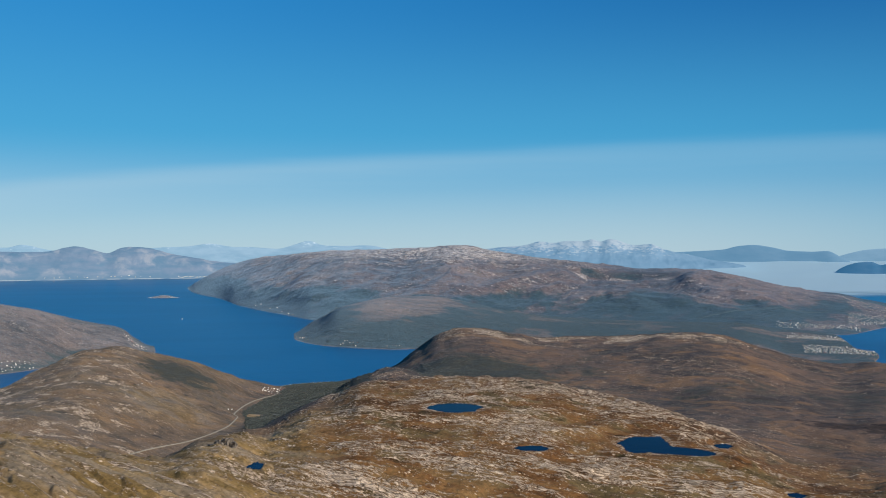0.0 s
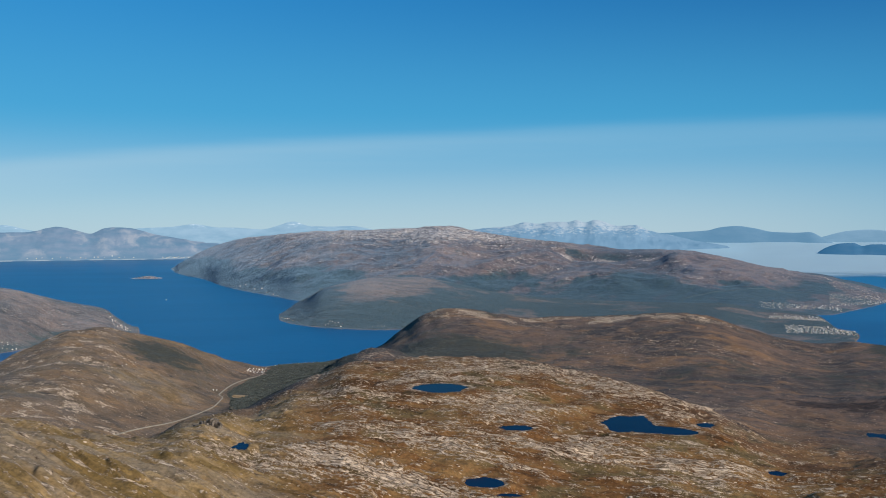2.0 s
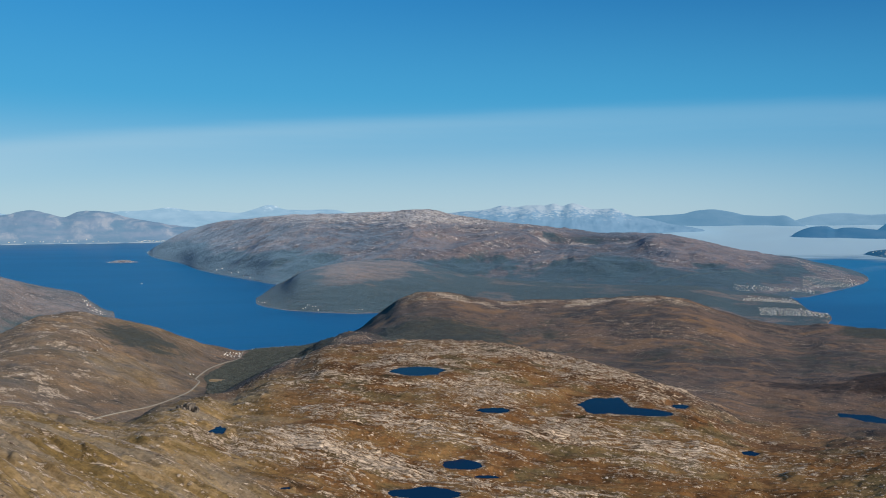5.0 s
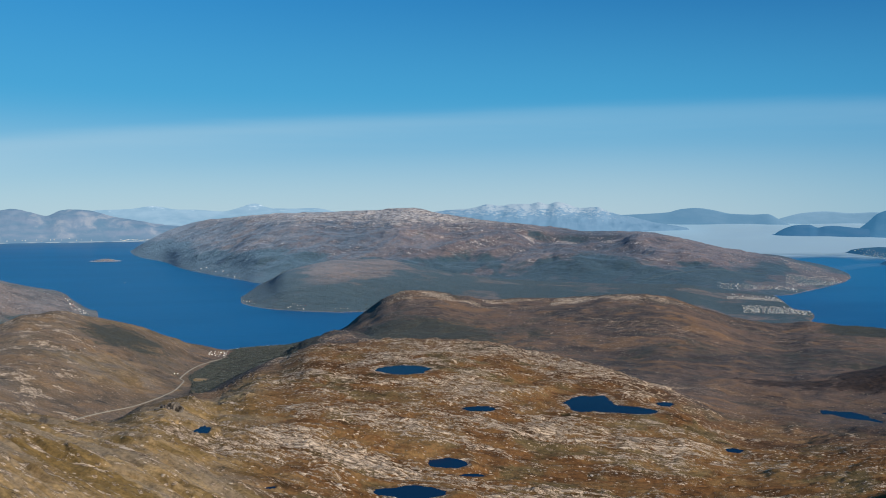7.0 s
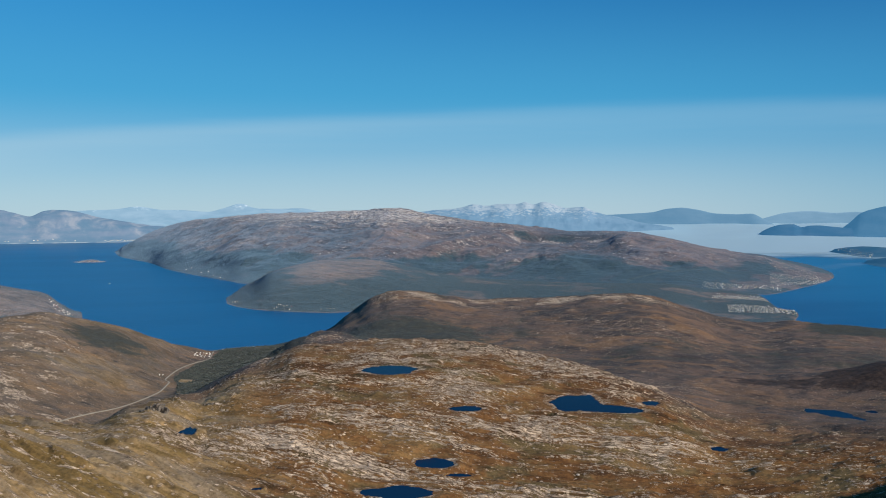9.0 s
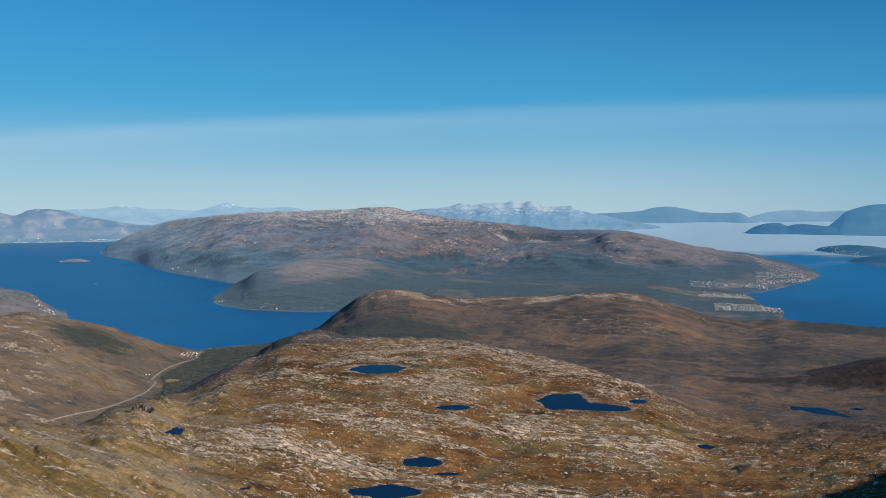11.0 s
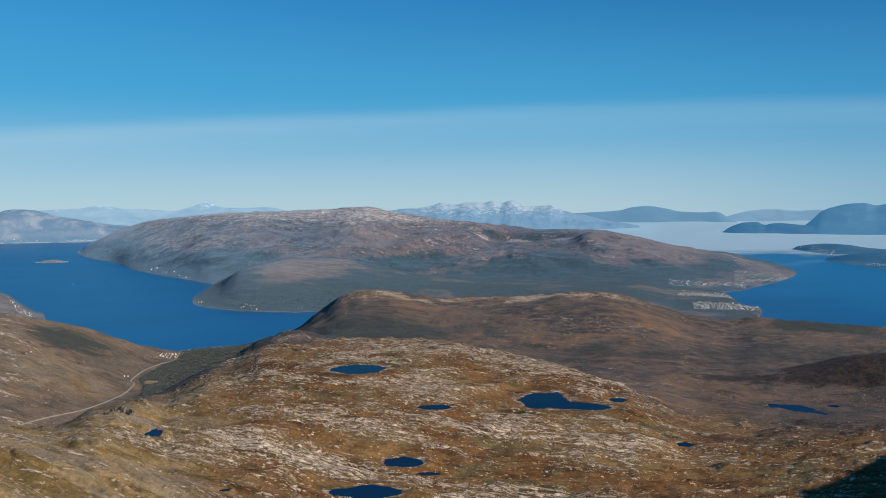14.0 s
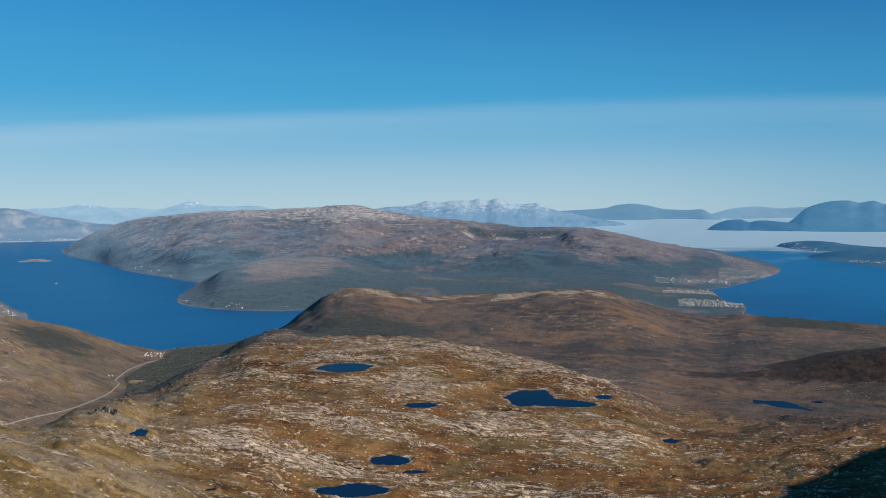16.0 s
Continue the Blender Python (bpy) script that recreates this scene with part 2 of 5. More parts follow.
def hermite(x, x0, x1, y0, y1, m0, m1):
    h = x1 - x0
    t = np.clip((x - x0) / h, 0, 1)
    return (1 + 2 * t) * (1 - t) ** 2 * y0 + t * (1 - t) ** 2 * h * m0 + t * t * (3 - 2 * t) * y1 + t * t * (t - 1) * h * m1


def line(table, bearing):
    """Distance and height of a line of the plan at each bearing."""
    k = np.array(table, float)
    i = np.clip(np.searchsorted(k[:, 0], bearing) - 1, 0, len(k) - 2)
    m = slopes(k[:, :1] + 0 * k[:, 1:], k[:, 1:])
    b = np.clip(bearing, k[0, 0], k[-1, 0])
    return [hermite(b, k[i, 0], k[i + 1, 0], k[i, c], k[i + 1, c], m[i, c - 1], m[i + 1, c - 1]) for c in (1, 2)]


def loft(lines, distance):
    """Height at a distance over lines that lie one behind another."""
    d, z = np.array([l[0] for l in lines]), np.array([l[1] for l in lines])
    d = np.maximum.accumulate(d + np.arange(len(lines))[:, None] * 0.5, axis=0)
    m = slopes(d, z)
    out = np.where(distance < d[0], z[0], z[-1])
    for i in range(len(lines) - 1):
        inside = (distance >= d[i]) & (distance <= d[i + 1])
        out = np.where(inside, hermite(distance, d[i], d[i + 1], z[i], z[i + 1], m[i], m[i + 1]), out)
    return out


def polar(x, y):
    return np.degrees(np.arctan2(x, y)), np.hypot(x, y)


def spot(bearing, distance):
    return distance * math.sin(radians(bearing)), distance * math.cos(radians(bearing))


# mounds of the near ground: bearing, distance, half-width across, half-depth along, height
MOUNDS = [
    (-5.53, 760, 46, 60, 7.0),
    (-2.94, 770, 46, 60, 7.0),
    (35.50, 735, 82, 40, 31.0),
]
# lakes: bearing, distance, half-width, half-depth, height of the water, how far the outline wavers, turn
LAKES = [
    (0.78, 454.7, 14.7, 11.7, 89.35, 0.28, 0),
    (5.86, 374.6, 7.4, 4.7, 87.35, 0.28, 0),
    (13.21, 428.8, 12.7, 17.3, 78.83, 0.40, 0),
    (14.81, 418.9, 19.6, 8.3, 78.80, 0.25, -10),
    (-12.18, 283.0, 2.6, 4.6, 104.29, 0.60, 0),
    (-13.00, 281.0, 4.2, 1.9, 104.26, 0.35, 0),
    (3.81, 293.5, 6.3, 6.1, 87.52, 0.32, 0),
    (5.35, 282.8, 4.3, 2.0, 86.60, 0.28, 0),
    (1.28, 251.4, 10.3, 5.9, 91.36, 0.28, 0),
    (28.39, 606.5, 14.0, 11.7, 42.23, 0.35, -8),
    (29.47, 597.4, 10.8, 7.8, 42.20, 0.35, -8),
    (17.85, 461.1, 4.2, 5.4, 72.93, 0.40, 0),
    (22.13, 374.6, 3.5, 3.6, 74.57, 0.32, 0),
    (-7.93, 220.3, 1.4, 1.3, 104.17, 0.40, 0),
    (30.81, 640.9, 3.9, 3.9, 38.55, 0.40, 0),
]
# lobes at one height make one lake
POOLS = []
for lake in LAKES:
    if POOLS and abs(POOLS[-1][0][4] - lake[4]) < 0.06:
        POOLS[-1].append(lake)
    else:
        POOLS.append([lake])

# belts of bare rock: bearing and distance of both ends, half-width, strength
PLATEAU_BELTS = [
    (-11.70, 311, -1.44, 279, 9.0, 1.2),
    (-6.17, 283, 1.86, 268, 10.0, 1.35),
    (1.86, 273, 14.64, 272, 9.0, 0.60),
    (-7.19, 363, -1.08, 337, 4.0, 0.80),
    (-1.08, 337, 7.88, 309, 3.5, 0.60),
    (-6.10, 444, 0.43, 436, 20.0, 0.55),
    (-1.03, 486, 6.40, 412, 22.0, 0.55),
    (1.19, 540, 11.65, 560, 25.0, 0.50),
    (4.89, 386, 11.65, 371, 9.0, 0.50),
    (10.90, 343, 23.98, 357, 12.0, 0.60),
    (14.62, 459, 22.57, 424, 9.0, 0.50),
    (11.65, 510, 19.71, 644, 14.0, 0.50),
    (-1.12, 258, 11.65, 293, 5.0, -0.40),
    (4.13, 322, 15.37, 333, 7.0, -0.45),
    (12.77, 287, 26.06, 309, 10.0, -0.45),
    (24.27, 741, 34.55, 428, 40.0, -0.60),
    (27.02, 449, 33.10, 453, 9.0, 0.50),
]
SLOPE_BELTS = [
    (-14.60, 270, -9.60, 264, 14.0, 1.8),
    (-23.80, 266, -19.20, 240, 1.8, 3.2),
    (-14.01, 294, -6.17, 293, 9.0, 1.0),
    (-12.01, 335, 4.12, 300, 6.0, -0.75),
    (-19.97, 251, -15.06, 205, 1.4, 3.4),
    (-19.10, 210, -14.12, 184, 1.2, 3.2),
    (-23.44, 188, -18.23, 175, 1.2, 3.2),
    (-25.10, 159, -20.66, 151, 1.2, 3.0),
    (-18.16, 261, -9.38, 228, 1.2, 0.80),
    (-16.90, 304, -6.18, 281, 6.0, -0.30),
    (-24.32, 144, -12.13, 194, 12.0, -0.35),
    (-18.18, 229, -6.92, 243, 9.0, -0.30),
    (-25.65, 147, -10.43, 210, 22.0, -0.50),
    (-19.96, 263, -7.61, 258, 14.0, -0.35),
    (-26.61, 597, -25.32, 630, 4.0, 0.70),
    (-25.95, 664, -23.02, 700, 5.0, 0.80),
    (-25.71, 694, -24.64, 761, 4.0, 0.70),
    (-22.39, 657, -20.45, 711, 4.0, 0.60),
    (-23.96, 839, -22.38, 912, 6.0, 0.70),
    (-24.58, 749, -23.02, 804, 5.0, 0.60),
]

# the road's line through the valley: bearing and distance
ROAD = [(-21.2, 556), (-19.84, 580), (-19.01, 600), (-17.75, 628), (-16.47, 653), (-15.47, 675), (-14.44, 703), (-13.85, 726), (-13.48, 754), (-13.3, 772), (-13.52, 779), (-13.17, 810), (-12.65, 848), (-11.75, 898), (-10.77, 962), (-10.51, 1045), (-10.2, 1060)]


def road_gap(x, y, bearing, distance):
    """How far each place is from the road, at most 60 m."""
    gap = np.full_like(x, 60.0)
    near = (bearing > -22) & (bearing < -8) & (distance > 520) & (distance < 1100)
    px, py, best = x[near], y[near], gap[near]
    for (b0, d0), (b1, d1) in zip(ROAD, ROAD[1:]):
        (x0, y0), (x1, y1) = spot(b0, d0), spot(b1, d1)
        lx, ly = x1 - x0, y1 - y0
        t = np.clip(((px - x0) * lx + (py - y0) * ly) / (lx * lx + ly * ly), 0, 1)
        best = np.minimum(best, np.hypot(px - x0 - t * lx, py - y0 - t * ly))
    gap[near] = best
    return gap


def belt_field(x, y):
    """How much the belts bare the rock at each place; below zero where heath keeps it covered."""
    total = np.zeros_like(x)
    for b0, d0, b1, d1, half, strength in PLATEAU_BELTS + SLOPE_BELTS:
        (x0, y0), (x1, y1) = spot(b0, d0), spot(b1, d1)
        lx, ly = x1 - x0, y1 - y0
        t = np.clip(((x - x0) * lx + (y - y0) * ly) / (lx * lx + ly * ly), 0, 1)
        gap = np.hypot(x - x0 - t * lx, y - y0 - t * ly) / half
        total = total + strength * np.exp(-gap ** 2)
    return total


def lake_field(lake, x, y):
    """Below 1 inside the lake's outline."""
    bearing, distance, across, along, level, waver, turn = lake
    cx, cy = spot(bearing, distance)
    a = radians(bearing - turn)
    u = (x - cx) * math.cos(a) - (y - cy) * math.sin(a)
    v = (x - cx) * math.sin(a) + (y - cy) * math.cos(a)
    q = np.sqrt((u / across) ** 2 + (v / along) ** 2)
    near = q < 6
    n = np.zeros_like(q)
    n[near] = fbm(u[near] + 13.7 * distance, v[near] * across / along, across * 0.8, 3)
    return q + waver * n


def base_height(x, y):
    bearing, distance = polar(x, y)
    near, crest, vale, hill, shore = (line(t, bearing) for t in (NEAR, CREST, VALE, HILL, SHORE))
    below = line(BELOW, bearing)
    foot = [0 * distance + 2.2, 0 * distance + EYE - 1.7]
    bed = [shore[0] + 70, shore[1] - 6]
    z = loft([foot, below, near, crest, vale, hill, shore, bed], distance)
    for b, d, across, along, height in MOUNDS:
        u, v = distance * np.radians(bearing - b), distance - d
        z = z + height * np.exp(-(u / across) ** 2 - (v / along) ** 2)
    return z, distance, bearing, crest[0], hill[0], shore[0]


def ledges(x, y, spacing, turn):
    """Low steps of rock that run with the strata: a gentle rise, then a short drop."""
    c, s = math.cos(radians(turn)), math.sin(radians(turn))
    v = (c * y - s * x) / spacing + 1.3 * fbm(x, y, 70, 3) + 0.35 * fbm(x, y, 14, 2)
    saw = v - np.floor(v)
    drop = smooth(saw, 0.02, 0.16) * (1 - smooth(saw, 0.16, 0.30))
    return smooth(saw, 0.0, 0.22) - saw, drop


def ground_height(x, y):
    """Height of the near land and what covers it: bare rock, wood."""
    z, distance, bearing, crest, hill, shore = base_height(x, y)
    knoll = 240 * np.exp(-((bearing + 4) / 2.6) ** 2)
    plateau = 1 - smooth(distance, crest + 30 + knoll, crest + 170 + knoll)
    away = smooth(distance, 6, 90)
    coast = smooth(shore - distance, 0, 130)
    west = smooth(-bearing, 4, 10)
    bed = west * strata(x, y, -38, 60, 9) + (1 - west) * strata(x, y, -14, 70, 10)
    fine = west * strata(x, y, -40, 20, 2.8, 2) + (1 - west) * strata(x, y, -12, 19, 2.8, 2)
    step, drop = ledges(x, y, 7.0, -38)
    step_2, drop_2 = ledges(x, y, 6.0, -13)
    step, drop = west * step + (1 - west) * step_2, west * drop + (1 - west) * drop_2
    broken = smooth(fbm(x + 70, y - 30, 32, 3), -0.15, 0.25)
    lumps = fbm(x, y, 75, 5)
    knobs = fbm(x + 400, y, 24, 4)
    z = z + away * plateau * (3.6 * lumps * smooth(distance, 150, 330) + 1.5 * knobs * (1 - 0.55 * smooth(-bearing, 13, 17)) + 0.85 * bed + 0.46 * fine + 1.4 * broken * step + 0.4 * fbm(x, y, 6.0, 2))
    rough = (1 - plateau) * coast
    z = z + rough * smooth(road_gap(x, y, bearing, distance), 3, 30) * (4.0 * fbm(x + 90, y - 40, 90, 4) + 1.3 * fbm(x, y, 20, 3) + 0.35 * strata(x, y, -25, 50, 11, 2))
    belt = belt_field(x, y)
    rock = plateau * smooth(belt + 0.26 * bed + 0.26 * fine + 0.8 * knobs + 0.6 * lumps + 0.55 * broken * drop, 0.0, 1.0)
    rock = np.maximum(rock, rough * 0.45 * smooth(2.2 * belt + strata(x, y, -25, 45, 8) + fbm(x, y, 130, 3) * 1.6, 0.6, 1.7))
    rock = np.maximum(rock, rough * 0.8 * smooth(1.3 * belt + 0.35 * strata(x, y, 20, 30, 6, 2), 0.35, 1.1))
    rock = rock * (1 - 0.85 * rough * smooth(bearing, 22, 27) * (1 - smooth(distance, 850, 950))) * (1 - 0.45 * plateau * smooth(bearing, 18, 27))
    slabs = plateau * smooth(-bearing, 3, 10) * smooth(distance, 60, 130)
    rock = np.maximum(rock, slabs * 0.8 * smooth(1.1 * fine + 0.5 * bed + 0.7 * knobs, 1.0, 1.55))
    rock = np.maximum(rock, 1.5 * rough * smooth(-bearing, 15.5, 21) * smooth(strata(x, y, 25, 26, 5, 2) + 1.5 * knobs, 0.7, 1.4))
    brow = np.exp(-((distance - hill + 18) / 40) ** 2) * smooth(bearing, -1.5, 1) * smooth(-bearing, -22, -17)
    rock = np.maximum(rock, 1.5 * brow * smooth(fbm(x, y, 40, 4), -0.3, 0.25))
    nose = np.exp(-((bearing - 1.0) / 1.9) ** 2) * smooth(distance, hill - 120, hill - 40) * (1 - smooth(distance, hill, hill + 40))
    rock = np.maximum(rock, nose * smooth(ridged(x * 1.6, y * 0.5, 16, 3), 0.4, 1.3))
    rock = rock + 1.0 * plateau * smooth(belt, 1.3, 2.6)
    for pool in POOLS:
        cx, cy = spot(pool[0][0], pool[0][1])
        close = np.hypot(x - cx, y - cy) < pool[0][2] * 6 + 8
        if not close.any():
            continue
        q = np.minimum.reduce([lake_field(lake, x[close], y[close]) for lake in pool])
        keep = smooth(q, 1.3, 2.3)
        floor = pool[0][4] + np.clip(q - 1, -0.5, 0.5) * 1.3
        z[close] = floor * (1 - keep) + z[close] * keep
        rim = np.exp(-((q - 1.12) / 0.16) ** 2) * plateau[close] * 0.95
        rock[close] = np.maximum(rock[close] * keep, rim)
    return z, rock


# ---- mesh helpers ----
def grid_mesh(name, x, y, z, closed=False):
    """A sheet of quads over arrays of one shape (rows, columns)."""
    rows, cols = x.shape
    i = np.arange(rows * cols, dtype=np.int32).reshape(rows, cols)
    if closed:
        i = np.concatenate([i, i[:, :1]], axis=1)
    quads = np.stack([i[:-1, :-1], i[:-1, 1:], i[1:, 1:], i[1:, :-1]], -1).reshape(-1, 4)
    return mesh_from(name, np.stack([x, y, z], -1).reshape(-1, 3), quads)


def mesh_from(name, points, faces, soft=True):
    """A mesh from an array of points and one of faces with equally many corners each."""
    me = bpy.data.meshes.new(name)
    points, faces = np.asarray(points, np.float32), np.asarray(faces, np.int32)
    me.vertices.add(len(points))
    me.vertices.foreach_set("co", points.ravel())
    me.loops.add(faces.size)
    me.loops.foreach_set("vertex_index", faces.ravel())
    me.polygons.add(len(faces))
    me.polygons.foreach_set("loop_start", np.arange(0, faces.size, faces.shape[1], dtype=np.int32))
    me.polygons.foreach_set("use_smooth", np.full(len(faces), soft))
    me.update(calc_edges=True)
    me.validate()
    return me


def cover(me, name, values):
    me.attributes.new(name, "FLOAT", "POINT").data.foreach_set("value", np.asarray(values, np.float32).ravel())


def add(name, me, mat, label="", category="", group="", kind="", parent=None):
    ob = new(name, me)
    if mat is not None:
        me.materials.append(mat)
    if parent is not None:
        ob.parent = parent
    return tagged(ob, label, category, group, kind)


# ---- materials ----
def land_material(name, heath, rock, wood, grain=1.0, rock_share=1.0, turn=-36, relief=0.6, haze_sheen=0.0, broken=1.0):
    """Heath in three tones, banded bare rock where the land says so, and low wood, under a bluish haze sheen."""
    m, g = material(name)
    flat = g.place()
    wide = g.noise(flat, 0.012 / grain, 6, 0.6, 0.4)
    mid = g.noise(flat, 0.07 / grain, 6, 0.65, 0.6)
    patch = g.noise(g.place(turn, (3.0, 1.0, 1.0)), 0.16 / grain, 5, 0.7, 0.5)
    fine = g.noise(flat, 0.9 / grain, 6, 0.75)
    grit = g.noise(flat, 2.6 / grain, 4, 0.8)
    band = g.noise(g.place(turn, (14.0 * grain, 1.6 * grain, 3.0 * grain)), 0.42, 8, 0.72, 0.7)
    speck = g.noise(flat, 0.55 / grain, 5, 0.75)
    tone = g.math("ADD", g.math("ADD", g.math("MULTIPLY", wide, 0.4), g.math("MULTIPLY", mid, 0.3)), g.math("MULTIPLY", patch, 0.3))
    ground = g.ramp(tone, [(0.43, heath[0]), (0.5, heath[1]), (0.57, heath[2])])
    ground = g.mix(g.step(fine, 0.36, 0.62), g.mix(1.0, ground, (0.45, 0.46, 0.46), "MULTIPLY"), ground)
    ground = g.mix(g.step(patch, 0.42, 0.3), ground, g.mix(1.0, ground, (0.55, 0.58, 0.6), "MULTIPLY"))
    bare = g.math("ADD", g.math("MULTIPLY", g.attribute("rock"), 0.52 * rock_share), g.math("MULTIPLY", g.math("SUBTRACT", band, 0.5), 1.7))
    bare = g.math("ADD", bare, g.math("MULTIPLY", g.math("SUBTRACT", speck, 0.5), 2.5))
    bare = g.step(g.math("ADD", bare, g.math("MULTIPLY", g.math("SUBTRACT", grit, 0.5), 1.5)), 0.335, 0.455)
    stone = g.ramp(g.noise(flat, 0.3 / grain, 6, 0.75), [(0.3, rock[0]), (0.52, rock[1]), (0.68, rock[2])])
    block = g.cracks(g.place(turn, (3.6 * grain, 0.9 * grain, 1.4 * grain)), 0.55)
    ribs = g.ridges(g.place(turn, (9.0 * grain, 1.3 * grain, 2.5 * grain)), 0.5)
    cleft = g.step(g.noise(g.place(turn, (5 * grain, 0.9 * grain, grain)), 1.0, 6, 0.8, 0.4), 0.43, 0.53)
    stone = g.mix(cleft, g.mix(1.0, stone, (0.42, 0.39, 0.37), "MULTIPLY"), stone)
    stone = g.mix(g.step(block, 0.01, 0.07), g.mix(1.0, stone, (0.5, 0.46, 0.43), "MULTIPLY"), stone)
    colour = g.mix(bare, ground, stone)
    trees = g.step(g.math("ADD", g.attribute("wood"), g.math("ADD", g.math("MULTIPLY", g.math("SUBTRACT", mid, 0.5), 1.5 * broken), g.math("MULTIPLY", g.math("SUBTRACT", band, 0.5), 1.3 / broken))), 0.28, 0.78 + 0.2 * (broken - 1))
    green = g.ramp(g.noise(flat, 0.35 / grain, 5, 0.75), [(0.35, wood[0]), (0.65, wood[1])])
    colour = g.mix(g.math("MULTIPLY", trees, 0.92), colour, green)
    height = g.math("ADD", g.math("ADD", g.math("MULTIPLY", fine, 0.6), g.math("MULTIPLY", grit, 0.25)), g.math("MULTIPLY", band, 1.0))
    height = g.math("ADD", height, g.math("MULTIPLY", g.math("MULTIPLY", ribs, bare), 0.9))
    height = g.math("ADD", height, g.math("MULTIPLY", g.math("MULTIPLY", g.step(block, 0.0, 0.12), bare), 0.35))
    p = g.surface(colour, 0.95, g.bump(height, relief, 1.5 * grain), 0.06)
    # blue-tinted sheen stands in for distance haze, weighted by the moor value
    g.feed(p.inputs["Sheen Weight"], g.math("MULTIPLY", g.attribute("moor"), haze_sheen))
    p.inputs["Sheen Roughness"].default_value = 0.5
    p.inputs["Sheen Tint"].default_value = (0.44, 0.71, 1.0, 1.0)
    return m


def plain(name, colour, rough=0.8, vary=0.25, size=1.0, specular=0.2):
    m, g = material(name)
    n = g.noise(g.place(), 1.0 / size, 5, 0.65)
    dark = tuple(c * (1 - vary) for c in colour)
    g.surface(g.mix(g.step(n, 0.3, 0.7), dark, colour), rough, g.bump(n, 0.3, 0.1 * size), specular)
    return m


def water_material(name, deep, shallow, wave, strength, rough=0.35, specular=0.1, sky_tint=None):
    m, g = material(name)
    flat = g.place()
    streak = g.noise(g.place(12, (3.5, 1.0, 1.0)), 0.006, 5, 0.6, 0.5)
    colour = g.mix(g.step(streak, 0.38, 0.66), deep, shallow)
    if sky_tint:
        # paler in eastern sound and fjord mouth, with reflected sky and haze painted in
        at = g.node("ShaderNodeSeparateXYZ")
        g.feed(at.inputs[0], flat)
        sky_share = g.math("ADD", g.math("MULTIPLY", g.step(at.outputs[0], 450.0, 1300.0), 0.85), g.math("MULTIPLY", g.step(at.outputs[1], 2300.0, 4200.0), 0.55), clamp=True)
        colour = g.mix(g.math("MULTIPLY", sky_share, g.step(g.math("ADD", streak, g.math("MULTIPLY", sky_share, 0.5)), 0.4, 0.85)), colour, sky_tint)
    ripple = g.math("ADD", g.noise(flat, wave, 3, 0.6), g.math("MULTIPLY", g.noise(flat, wave * 0.12, 3, 0.6), 2.0))
    g.surface(colour, rough, g.bump(ripple, strength, 0.6), specular)
    return m


def far_material(name, low, high, snow, snow_line, haze_glow, scree=None, foot=None):
    """A range so far off that the air tints it, haze put into colour and emission: the backdrop of the view."""
    m, g = material(name)
    flat = g.place()
    z = g.node("ShaderNodeSeparateXYZ")
    g.feed(z.inputs[0], flat)
    n = g.noise(g.place(0, (1.7, 1.7, 0.5)), 0.016, 6, 0.55)
    body = g.mix(g.step(n, 0.3, 0.7), low, high)
    if scree:
        bare = g.noise(g.place(0, (1.0, 1.0, 0.8)), 0.0085, 6, 0.6, 0.4)
        body = g.mix(g.math("MULTIPLY", g.step(bare, 0.48, 0.66), 0.9), body, scree)
        body = g.mix(g.math("MULTIPLY", g.step(g.math("ADD", z.outputs[2], g.math("MULTIPLY", n, 40.0)), 62.0, 30.0), 0.75), body, low)
    if foot:
        strand = g.noise(g.place(0, (1.0, 1.0, 0.2)), 0.016, 4, 0.6)
        body = g.mix(g.math("MULTIPLY", g.step(z.outputs[2], 4.5, 3.0), g.step(strand, 0.42, 0.56)), body, foot)
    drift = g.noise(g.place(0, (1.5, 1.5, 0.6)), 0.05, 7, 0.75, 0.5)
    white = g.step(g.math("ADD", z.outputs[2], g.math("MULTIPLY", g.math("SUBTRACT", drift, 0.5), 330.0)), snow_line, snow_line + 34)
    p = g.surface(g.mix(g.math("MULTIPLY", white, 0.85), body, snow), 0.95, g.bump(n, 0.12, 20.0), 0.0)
    # steady blue emission in place of lit air; the hills give no light
    g.feed(p.inputs["Emission Color"], haze_glow)
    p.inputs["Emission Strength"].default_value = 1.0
    return m


